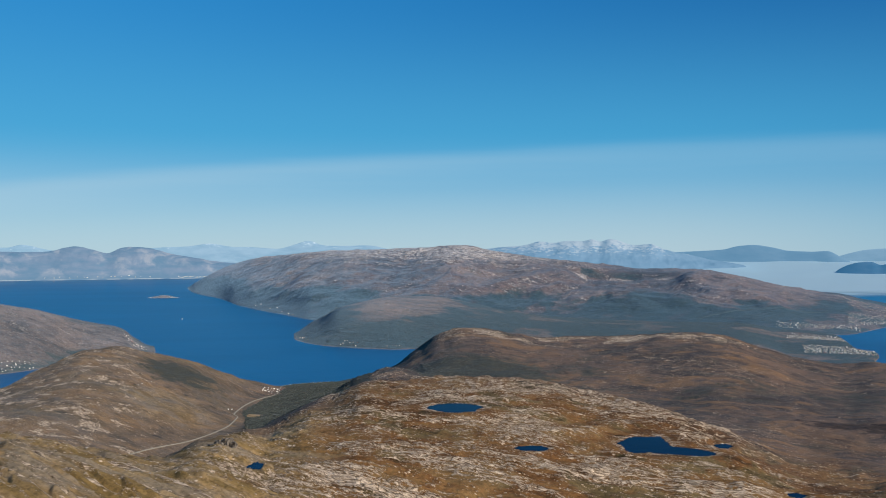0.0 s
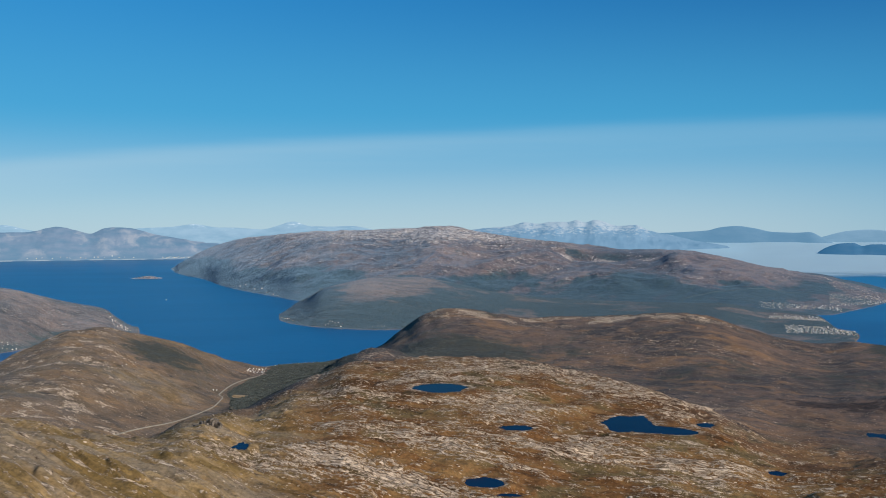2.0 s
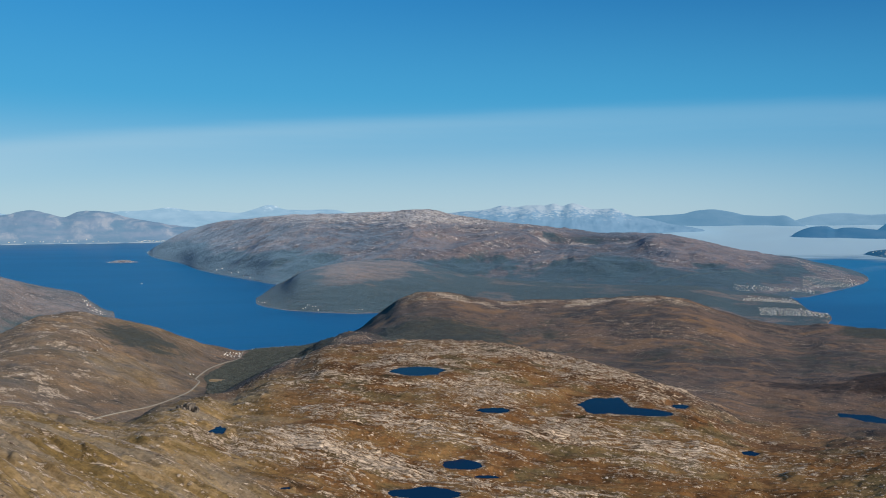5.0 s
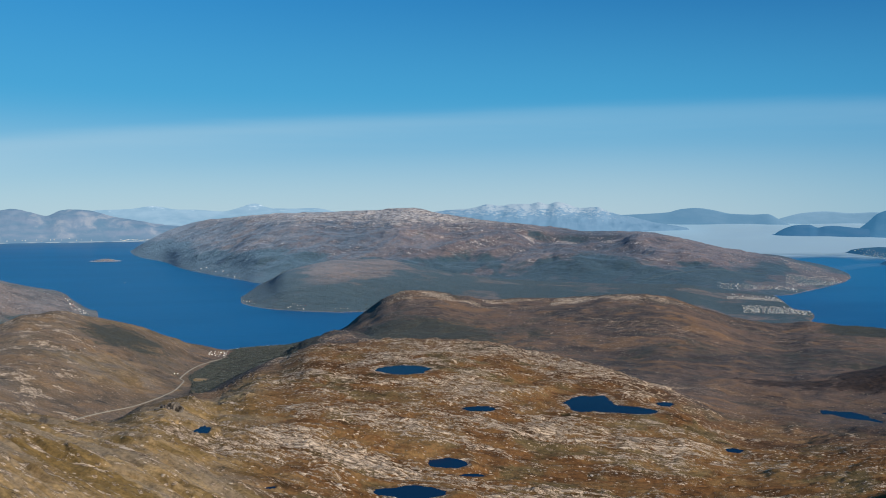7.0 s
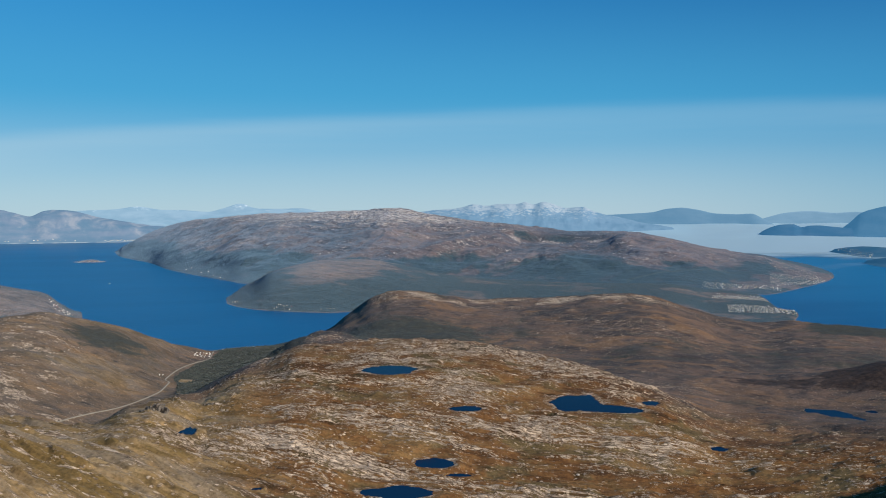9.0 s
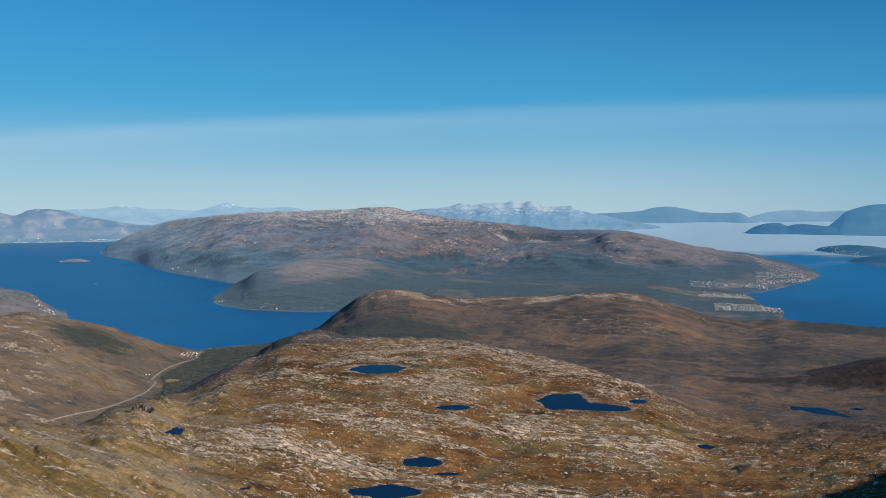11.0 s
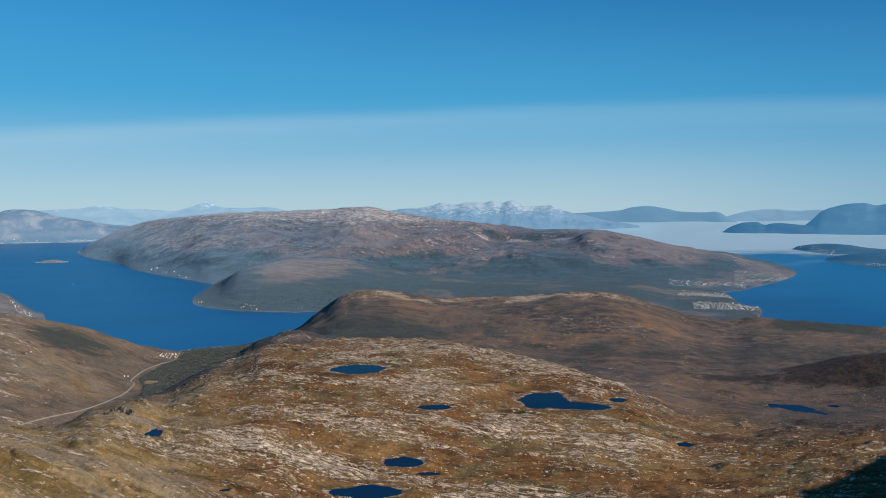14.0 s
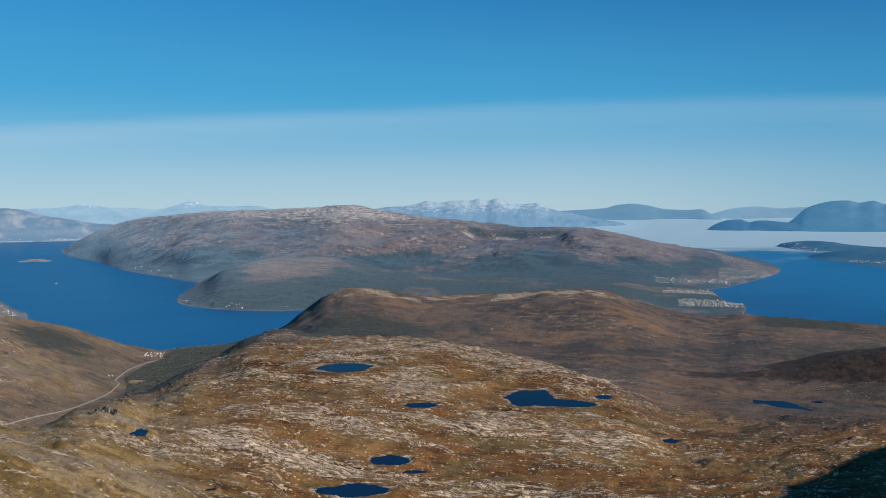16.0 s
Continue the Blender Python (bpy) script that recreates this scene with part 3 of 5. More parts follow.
def moor_material(name, heath, olive, moor, grass, rock, wood):
    """Near ground: heath, moor and pale grass in three tones each, ribs of bare bedded rock, lone stones, low wood."""
    m, g = material(name)
    flat = g.place()
    on_moor, on_grass = g.attribute("moor"), g.attribute("grass")
    wide = g.noise(flat, 0.012, 6, 0.6, 0.4)
    mid = g.noise(flat, 0.06, 6, 0.65, 0.6)
    patch = g.noise(g.place(-20, (2.3, 1.0, 1.0)), 0.15, 5, 0.7, 0.5)
    fine = g.noise(flat, 0.9, 6, 0.75)
    grit = g.noise(flat, 2.4, 4, 0.8)
    east, west = g.noise(g.place(-13, (7.0, 1.0, 1.6)), 0.5, 7, 0.66, 0.9), g.noise(g.place(-37, (16.0, 0.9, 2.0)), 0.5, 7, 0.6, 0.5)
    rib = g.math("ADD", east, g.math("MULTIPLY", g.math("SUBTRACT", west, east), on_grass))
    tone = g.math("ADD", g.math("ADD", g.math("MULTIPLY", wide, 0.35), g.math("MULTIPLY", mid, 0.3)), g.math("MULTIPLY", patch, 0.35))
    shades = lambda three: g.ramp(tone, [(0.43, three[0]), (0.5, three[1]), (0.57, three[2])])
    ground = g.mix(g.step(g.noise(flat, 0.028, 5, 0.6, 0.5), 0.52, 0.62), shades(heath), shades(olive))
    ground = g.mix(on_moor, ground, shades(moor))
    # broad blots of straw-coloured bog and of dark heather out on the moor
    blot = g.noise(g.place(-6, (1.7, 1.0, 1.0)), 0.02, 6, 0.62, 1.2)
    ground = g.mix(g.math("MULTIPLY", g.step(blot, 0.53, 0.63), g.math("MULTIPLY", on_moor, 0.6)), ground, (0.20, 0.112, 0.055))
    ground = g.mix(g.math("MULTIPLY", g.step(blot, 0.46, 0.37), g.math("MULTIPLY", on_moor, 0.6)), ground, (0.058, 0.052, 0.042))
    sward = g.noise(g.place(-37, (3.2, 1.0, 1.0)), 0.06, 5, 0.6, 0.6)
    lawn = g.mix(g.step(sward, 0.50, 0.60), shades(grass), (0.195, 0.128, 0.050))
    lawn = g.mix(g.math("MULTIPLY", g.step(sward, 0.51, 0.40), 0.75), lawn, (0.25, 0.20, 0.145))
    ground = g.mix(on_grass, ground, lawn)
    ground = g.mix(g.step(fine, 0.34, 0.60), g.mix(1.0, ground, (0.55, 0.55, 0.53), "MULTIPLY"), ground)
    ground = g.mix(g.step(patch, 0.42, 0.3), ground, g.mix(1.0, ground, (0.55, 0.58, 0.58), "MULTIPLY"))
    # bare rock breaks through in thin ribs
    bare = g.math("ADD", g.math("MULTIPLY", g.attribute("rock"), 0.52), g.math("MULTIPLY", g.math("SUBTRACT", rib, 0.5), 2.5))
    bare = g.math("ADD", bare, g.math("MULTIPLY", g.math("SUBTRACT", g.noise(flat, 0.4, 5, 0.7), 0.5), 2.0))
    bare = g.math("ADD", bare, g.math("MULTIPLY", g.math("SUBTRACT", grit, 0.5), 1.3))
    bare = g.math("SUBTRACT", bare, g.math("ADD", g.math("MULTIPLY", on_grass, 0.21), g.math("MULTIPLY", on_moor, 0.10)))
    ribs = g.step(bare, 0.39, 0.49)
    # lone stones lie thickest round the rock
    away, own = g.blobs(g.place(-20, (1.5, 1.0, 1.0)), 0.85)
    strewn = g.math("MULTIPLY", g.step(away, 0.38, 0.26), g.step(g.math("ADD", own, g.math("MULTIPLY", g.attribute("rock"), 0.30)), 0.82, 0.86))
    strewn = g.math("MULTIPLY", strewn, g.math("SUBTRACT", 1.0, g.math("MULTIPLY", on_moor, 0.5)))
    stony = g.math("MAXIMUM", ribs, strewn)
    stone = g.ramp(g.noise(flat, 0.3, 6, 0.75), [(0.3, rock[0]), (0.5, rock[1]), (0.66, rock[2])])
    cleft = g.step(g.noise(g.place(-24, (6, 0.7, 1)), 1.0, 6, 0.75, 0.4), 0.42, 0.54)
    stone = g.mix(cleft, g.mix(1.0, stone, (0.33, 0.30, 0.27), "MULTIPLY"), stone)
    block = g.cracks(g.place(-24, (3.2, 0.9, 1.4)), 0.6)
    stone = g.mix(g.step(block, 0.01, 0.08), g.mix(1.0, stone, (0.45, 0.42, 0.39), "MULTIPLY"), stone)
    colour = g.mix(stony, ground, stone)
    trees = g.step(g.math("ADD", g.attribute("wood"), g.math("ADD", g.math("MULTIPLY", g.math("SUBTRACT", mid, 0.5), 1.5), g.math("MULTIPLY", g.math("SUBTRACT", rib, 0.5), 1.0))), 0.36, 0.68)
    green = g.ramp(g.noise(flat, 0.35, 5, 0.75), [(0.35, wood[0]), (0.65, wood[1])])
    colour = g.mix(g.math("MULTIPLY", trees, 0.9), colour, green)
    # near-black to brown tones with a ragged edge
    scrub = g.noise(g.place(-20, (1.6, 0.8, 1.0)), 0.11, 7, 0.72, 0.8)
    dark_mask = g.step(g.math("ADD", g.attribute("heather"), g.math("MULTIPLY", g.math("SUBTRACT", scrub, 0.5), 1.8)), 0.38, 0.60)
    dark_tones = g.ramp(g.noise(flat, 0.22, 6, 0.75), [(0.36, (0.013, 0.010, 0.009)), (0.52, (0.034, 0.022, 0.017)), (0.68, (0.066, 0.042, 0.028))])
    colour = g.mix(g.math("MULTIPLY", dark_mask, 0.97), colour, dark_tones)
    height = g.math("ADD", g.math("ADD", g.math("MULTIPLY", fine, 0.5), g.math("MULTIPLY", grit, 0.25)), g.math("MULTIPLY", rib, g.math("SUBTRACT", 1.3, g.math("MULTIPLY", g.math("MAXIMUM", on_grass, on_moor), 0.8))))
    height = g.math("ADD", height, g.math("MULTIPLY", stony, 0.30))
    height = g.math("ADD", height, g.math("MULTIPLY", g.math("MULTIPLY", g.step(block, 0.0, 0.12), ribs), 0.3))
    p = g.surface(colour, 0.95, g.bump(height, 0.8, 1.5), 0.06)
    # bluish sheen on the farther moor imitates haze
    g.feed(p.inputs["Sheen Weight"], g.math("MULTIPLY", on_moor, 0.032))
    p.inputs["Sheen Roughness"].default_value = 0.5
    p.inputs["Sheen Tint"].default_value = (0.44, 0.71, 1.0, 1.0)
    return m


# third set, the moor: its heath colour greyed and blued for haze
NEAR_LAND = moor_material("moor_and_rock", [(0.083, 0.042, 0.019), (0.165, 0.080, 0.031), (0.21, 0.125, 0.053)],
                          [(0.072, 0.052, 0.026), (0.130, 0.094, 0.044), (0.195, 0.135, 0.065)],
                          [(0.046, 0.037, 0.034), (0.086, 0.061, 0.049), (0.129, 0.083, 0.060)],
                          [(0.172, 0.115, 0.056), (0.285, 0.190, 0.090), (0.365, 0.258, 0.135)],
                          [(0.27, 0.21, 0.155), (0.48, 0.375, 0.275), (0.74, 0.60, 0.46)], [(0.020, 0.024, 0.020), (0.045, 0.046, 0.036)])
# land across the water: base colours pulled to blue-grey, haze put into them
ISLE_LAND = land_material("hazed_island_heath", [(0.056, 0.058, 0.074), (0.112, 0.092, 0.099), (0.172, 0.130, 0.124)],
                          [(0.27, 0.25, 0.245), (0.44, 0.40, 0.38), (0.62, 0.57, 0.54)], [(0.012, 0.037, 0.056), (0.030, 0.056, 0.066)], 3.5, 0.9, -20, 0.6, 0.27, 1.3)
CAPE_LAND = land_material("hazed_cape_heath", [(0.078, 0.066, 0.062), (0.145, 0.105, 0.088), (0.21, 0.145, 0.112)],
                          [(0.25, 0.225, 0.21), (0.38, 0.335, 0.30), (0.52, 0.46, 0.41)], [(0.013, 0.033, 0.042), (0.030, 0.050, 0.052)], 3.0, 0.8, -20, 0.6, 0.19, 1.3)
HEAD_LAND = land_material("hazed_headland_heath", [(0.082, 0.070, 0.066), (0.140, 0.110, 0.098), (0.20, 0.15, 0.13)],
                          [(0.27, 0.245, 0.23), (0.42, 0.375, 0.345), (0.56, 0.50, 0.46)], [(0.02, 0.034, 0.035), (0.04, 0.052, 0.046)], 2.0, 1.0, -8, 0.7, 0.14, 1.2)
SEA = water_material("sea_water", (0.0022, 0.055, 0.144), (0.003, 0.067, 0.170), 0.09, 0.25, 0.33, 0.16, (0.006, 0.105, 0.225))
POOL = water_material("tarn_water", (0.0018, 0.012, 0.034), (0.0028, 0.017, 0.045), 0.8, 0.05, 0.15, 0.01)
# blue haze sits in these base colours and in the emission
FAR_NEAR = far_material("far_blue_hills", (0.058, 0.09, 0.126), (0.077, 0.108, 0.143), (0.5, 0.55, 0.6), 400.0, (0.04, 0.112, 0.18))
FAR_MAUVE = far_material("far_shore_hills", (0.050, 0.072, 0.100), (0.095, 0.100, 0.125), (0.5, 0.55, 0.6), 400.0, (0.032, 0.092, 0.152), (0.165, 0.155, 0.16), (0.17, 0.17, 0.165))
FAR_MID = far_material("hazed_mountain_rock", (0.030, 0.065, 0.105), (0.052, 0.088, 0.126), (0.5, 0.55, 0.6), 400.0, (0.028, 0.098, 0.172))
FAR_DARK = far_material("hazed_fog_island_wood", (0.018, 0.046, 0.082), (0.036, 0.064, 0.10), (0.5, 0.55, 0.6), 400.0, (0.018, 0.074, 0.142))
FAR_LOW = far_material("hazed_low_island_wood", (0.014, 0.036, 0.056), (0.036, 0.058, 0.076), (0.3, 0.33, 0.35), 400.0, (0.012, 0.052, 0.104))
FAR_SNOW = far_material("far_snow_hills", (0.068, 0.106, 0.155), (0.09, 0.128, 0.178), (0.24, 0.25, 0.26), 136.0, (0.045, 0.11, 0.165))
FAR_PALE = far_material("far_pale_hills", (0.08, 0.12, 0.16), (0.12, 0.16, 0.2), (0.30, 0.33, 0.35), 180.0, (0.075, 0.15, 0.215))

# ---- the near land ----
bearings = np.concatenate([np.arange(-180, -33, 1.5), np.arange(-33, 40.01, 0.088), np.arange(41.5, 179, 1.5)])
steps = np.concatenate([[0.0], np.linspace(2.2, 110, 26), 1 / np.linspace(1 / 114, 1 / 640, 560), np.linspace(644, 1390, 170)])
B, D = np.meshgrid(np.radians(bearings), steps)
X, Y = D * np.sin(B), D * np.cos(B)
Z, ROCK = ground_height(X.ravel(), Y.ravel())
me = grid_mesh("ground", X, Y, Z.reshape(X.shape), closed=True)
cover(me, "rock", ROCK)
bx, bd = polar(X.ravel(), Y.ravel())
hill_d, hill_z = line(HILL, bx)
shore_d = line(SHORE, bx)[0]
road_b = np.interp(bd, [d for _, d in ROAD], [b for b, _ in ROAD])
valley_wood = (1 - smooth(np.exp(-((bx + 12.2) / 0.6) ** 2 - ((bd - 785) / 15) ** 2), 0.35, 0.6)) * smooth(bx - np.maximum(road_b, -13.2) + 0.5 * fbm(X.ravel(), Y.ravel(), 40, 3), 0.0, 0.6) * smooth(-bx, 3.0, 6.0) * smooth(bd, 560, 680)
flank_wood = 0.85 * smooth(bx, -3.5, -1.5) * smooth(-bx, -12, -3) * smooth(bd, 700, 780) * (1 - smooth(bd, 860, 960))
shade_wood = 0.5 * smooth(fbm(X.ravel(), Y.ravel(), 170, 3), 0.1, 0.5) * smooth(bd, 650, 760)
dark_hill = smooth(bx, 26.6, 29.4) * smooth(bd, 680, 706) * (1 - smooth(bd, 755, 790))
edge_wood = smooth(bx, 26.0, 28.5) * (1 - 0.6 * smooth(bx, 31, 33.5)) * smooth(bd + 45 * fbm(X.ravel(), Y.ravel(), 120, 3), 1000, 1040)
heather = 0.36 * smooth(bx, 23, 30) * smooth(bd, 370, 470) * (1 - smooth(bd, 700, 720)) * smooth(fbm(X.ravel(), Y.ravel(), 80, 4), -0.35, 0.2)
cover(me, "wood", np.maximum.reduce([heather, valley_wood, flank_wood, shade_wood, edge_wood,
                                    0.85 * np.exp(-((bx + 17.0) / 3.3) ** 2 - ((bd - 885) / 62) ** 2), 0.62 * np.exp(-((bx - 9.8) / 1.7) ** 2 - ((bd - 868) / 40) ** 2)]))
crest_d = line(CREST, bx)[0]
# the dark back behind the lake and a thin dark tongue running out from its foot
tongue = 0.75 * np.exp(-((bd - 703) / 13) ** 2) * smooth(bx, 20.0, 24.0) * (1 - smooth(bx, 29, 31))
lake_dark = 0.36 * smooth(bx, 19, 24) * smooth(bd, 390, 460) * (1 - smooth(bd, 670, 700)) * smooth(fbm(X.ravel(), Y.ravel(), 70, 4), -0.25, 0.35)
cover(me, "heather", np.maximum.reduce([np.clip(dark_hill, 0, 1), tongue, lake_dark]))
cover(me, "moor", np.clip(smooth(bd, crest_d - 60, crest_d + 120) + 0.4 * smooth(bx, 17, 27) * smooth(bd, 330, 480)
                          - 0.6 * smooth(bx, 20, 24) * smooth(bd, 400, 480) * (1 - smooth(bd, 660, 720)) * (0.8 + 0.6 * fbm(X.ravel(), Y.ravel(), 60, 4)), 0, 1))
bog = 0.25 * smooth(np.exp(-((bx + 17.7) / 2.6) ** 2 - ((bd - 755) / 60) ** 2) + 0.3 * fbm(X.ravel(), Y.ravel(), 50, 4), 0.25, 0.7)
field = np.exp(-((bx + 12.2) / 0.6) ** 2 - ((bd - 785) / 15) ** 2)
slope_grass = bog - 0.5 * smooth(np.exp(-((bx + 12.0) / 3.0) ** 2 - ((bd - 265) / 16) ** 2), 0.3, 0.7) + 1.6 * smooth(field, 0.35, 0.6) + smooth(-bx, 5, 13) * smooth(bd, 40, 110) * (1 - smooth(bd, crest_d, crest_d + 60))
hill_grass = 0.34 * smooth(-bx, 10, 14) * smooth(bd, crest_d, crest_d + 60) * (0.9 + 0.5 * fbm(X.ravel(), Y.ravel(), 140, 4))
cover(me, "grass", np.clip(slope_grass + hill_grass, 0, 1))
add("ground", me, NEAR_LAND, "rust-brown autumn moor with pale bare rock bands above the fjord", "ground", kind="structure")

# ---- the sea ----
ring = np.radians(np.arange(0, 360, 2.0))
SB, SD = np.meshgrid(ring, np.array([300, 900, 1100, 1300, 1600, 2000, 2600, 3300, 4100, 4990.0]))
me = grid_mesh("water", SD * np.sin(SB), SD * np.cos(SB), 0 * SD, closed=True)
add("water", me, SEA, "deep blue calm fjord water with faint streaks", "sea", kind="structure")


# ---- land across the water ----
LANDS = {}


def land_mass(name, shore, crest, depth, cols, rows, relief, mid, mat, label, category, wood_line, cut=0.35, bay=None, hollows=(), woods=(0.92, 0.14), slim=0.0, slim_end=0.0, scarp=None):
    """Land that rises from a shore line to a crest line and falls off behind it."""
    b0, b1 = shore[0][0], shore[-1][0]
    b = np.linspace(b0 - cut * 0.4, b1 + cut * 0.4, cols)
    s, c = line(shore, b), line(crest, b)
    depth = depth * (1 - bay[1] * smooth(b, bay[0], bay[0] + 1.6)) if bay else depth
    depth = depth * smooth(b, b0, b0 + slim) + 8 if slim else depth
    depth = depth * smooth(-b, -b1 - slim_end * 0.3, -b1 + slim_end) + 20 if slim_end else depth
    back = np.minimum(c[0] + depth, 4930)
    ends = np.sqrt(np.clip((b - b0 + cut * 0.3) / cut, 0, 1) * np.clip((b1 + cut * 0.3 - b) / cut, 0, 1))
    ends = ends ** 2 if slim else ends
    v = np.linspace(0, 1, rows)[:, None] ** 1.15
    d = (s[0] - 25) + (back - s[0] + 25) * v
    bb = b + 0 * d
    x, y = d * np.sin(np.radians(bb)), d * np.cos(np.radians(bb))
    wide = lambda a: np.broadcast_to(a, d.shape)
    lines = [[s[0] - 26, 0 * b - 4], [s[0], 0 * b], [s[0] + mid[0] * (c[0] - s[0]), mid[1] * c[1] * (1 - 0.55 * smooth(b, 19, 23.5))], c, [c[0] + depth * 0.5, c[1] * 0.6], [back + 1, 0 * b - 8]]
    z = loft([(wide(l[0]).ravel(), wide(l[1]).ravel()) for l in lines], d.ravel()).reshape(d.shape)
    inland = smooth(d - s[0], 10, 220) * smooth(z, 2, 40) * (0.2 + 0.8 * smooth(bb, -14.5, -10) + 0.8 * (bb < -18))
    calm = 1 - 0.75 * np.exp(-((d - c[0]) / 110) ** 2)
    z = z + relief * np.clip(c[1] / 110, 0.12, 1) * inland * calm * (fbm(x, y, 260, 6, 0.55) + 0.5 * ridged(x * 0.8, y, 170, 4) - 0.2)
    for hb, hd, across, along, deep in hollows:
        z = z - deep * np.exp(-(hd * np.radians(bb - hb) / across) ** 2 - ((d - hd) / along) ** 4)
    face = foot = 0 * z
    if scarp:
        # a cliff below the crest, with scree and old snow along its foot
        sb0, sb1, sd, deep = scarp
        below = sd + 40 * fbm(x, y, 160, 3) - d
        span = smooth(bb, sb0, sb0 + 2) * smooth(-bb, -sb1, -sb1 + 2)
        z = z - deep * span * smooth(below, 0, 48) * (1 - smooth(below, 130, 330))
        face = span * smooth(below, -8, 4) * (1 - smooth(below, 44, 58))
        foot = span * smooth(below, 34, 46) * (1 - smooth(below, 62, 84)) * smooth(fbm(x + 50, y, 70, 4), 0.0, 0.25)
    z = z + 0.8 * smooth(z, 0.2, 6) * fbm(x, y, 30, 3)
    z = z * ends - 8 * (1 - ends)
    me = grid_mesh(name, x, y, z)
    steep = np.abs(np.gradient(z, axis=0) / np.maximum(np.gradient(d, axis=0), 0.1))
    cover(me, "rock", np.clip(0.9 * (1 - smooth(z, 0.2, 0.7)) * smooth(fbm(x, y, 60, 3), -0.2, 0.3) + 0.02 + 1.05 * smooth(z, 100, 160) + 0.3 * smooth(steep, 0.25, 0.6) + 0.4 * fbm(x, y, 200, 4)
                              + 0.9 * foot - 0.15 * face, 0, 1.4))
    # weight of the haze-coloured sheen, stronger towards the left
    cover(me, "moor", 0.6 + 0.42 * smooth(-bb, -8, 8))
    beach = np.maximum(1 - smooth(z, 0.2, 0.7), foot)
    # steep ground and the cliff face also take the dark wood tone
    cover(me, "wood", (1 - beach) * np.clip(smooth(wood_line * (1 - 0.2 * smooth(bb, 9, 21)) - z + 24 * fbm(x, y, 300, 6, 0.6), -13, 15) * (woods[0] - woods[1] * smooth(bb, 15, 22)) + 0.25 * smooth(steep, 0.4, 0.7) + 0.34 * face - 0.5 * smooth(fbm(x + 900, y, 190, 5), 0.02, 0.3) * smooth(bb, -3, 3), 0, 1))
    LANDS[name] = add(name, me, mat, label, category)

    def height(bearing, distance):
        i = int(np.clip(np.searchsorted(b, bearing), 0, cols - 1))
        return float(np.interp(distance, d[:, i], z[:, i]))

    return height


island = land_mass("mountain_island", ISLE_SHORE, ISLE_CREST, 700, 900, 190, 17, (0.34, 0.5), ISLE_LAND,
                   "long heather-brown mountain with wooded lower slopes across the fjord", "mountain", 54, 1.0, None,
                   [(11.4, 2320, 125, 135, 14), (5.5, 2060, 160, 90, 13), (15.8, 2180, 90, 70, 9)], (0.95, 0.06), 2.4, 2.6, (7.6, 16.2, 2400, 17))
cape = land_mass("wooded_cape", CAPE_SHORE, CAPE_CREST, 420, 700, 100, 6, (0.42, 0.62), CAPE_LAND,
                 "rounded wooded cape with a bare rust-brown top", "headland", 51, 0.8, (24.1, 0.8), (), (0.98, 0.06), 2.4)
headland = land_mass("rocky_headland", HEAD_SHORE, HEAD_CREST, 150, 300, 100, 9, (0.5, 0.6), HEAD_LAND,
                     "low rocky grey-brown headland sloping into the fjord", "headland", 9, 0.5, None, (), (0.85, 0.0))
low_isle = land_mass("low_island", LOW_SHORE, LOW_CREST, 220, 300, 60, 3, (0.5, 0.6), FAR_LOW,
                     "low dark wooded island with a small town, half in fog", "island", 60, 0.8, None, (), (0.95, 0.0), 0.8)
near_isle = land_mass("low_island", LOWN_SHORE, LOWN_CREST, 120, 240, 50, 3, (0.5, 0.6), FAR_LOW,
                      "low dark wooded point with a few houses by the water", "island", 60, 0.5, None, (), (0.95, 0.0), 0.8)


def far_range(name, ridge, distance, thick, mat, label, rough=10.0, cols=260, rows=34):
    k = np.array(ridge, float)
    b = np.linspace(k[0, 0], k[-1, 0], cols)
    top = line([(p[0], 0, p[1]) for p in ridge], b)[1]
    v = np.linspace(-1, 1, rows)[:, None]
    d = distance + v * thick + 0 * b
    bb = b + 0 * d
    x, y = d * np.sin(np.radians(bb)), d * np.cos(np.radians(bb))
    z = (top + 6) * (1 - np.abs(v) ** 1.25) - 6
    body = 4 * (1 - np.abs(v)) * np.abs(v)
    z = z + rough * (body * 1.1 * (ridged(x, y, 420, 5) + 0.9 * fbm(x, y, 150, 5)) * smooth(z, 0, 60) + 0.35 * smooth(z, 20, 90) * fbm(x, y, 60, 4))
    add(name, grid_mesh(name, x, y, z), mat, label, "mountain range", "mountains on the horizon")
    return lambda bearing, away: float(np.interp(away, d[:, 0], z[:, int(np.clip(np.searchsorted(b, bearing), 0, cols - 1))]))


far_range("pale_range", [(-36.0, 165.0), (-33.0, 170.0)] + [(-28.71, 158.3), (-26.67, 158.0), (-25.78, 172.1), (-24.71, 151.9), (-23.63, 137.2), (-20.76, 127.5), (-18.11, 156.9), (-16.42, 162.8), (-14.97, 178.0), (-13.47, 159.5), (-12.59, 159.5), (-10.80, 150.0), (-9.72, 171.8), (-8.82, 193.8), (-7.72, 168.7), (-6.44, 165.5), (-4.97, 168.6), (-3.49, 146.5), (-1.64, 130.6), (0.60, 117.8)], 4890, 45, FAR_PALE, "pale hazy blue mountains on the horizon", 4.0)
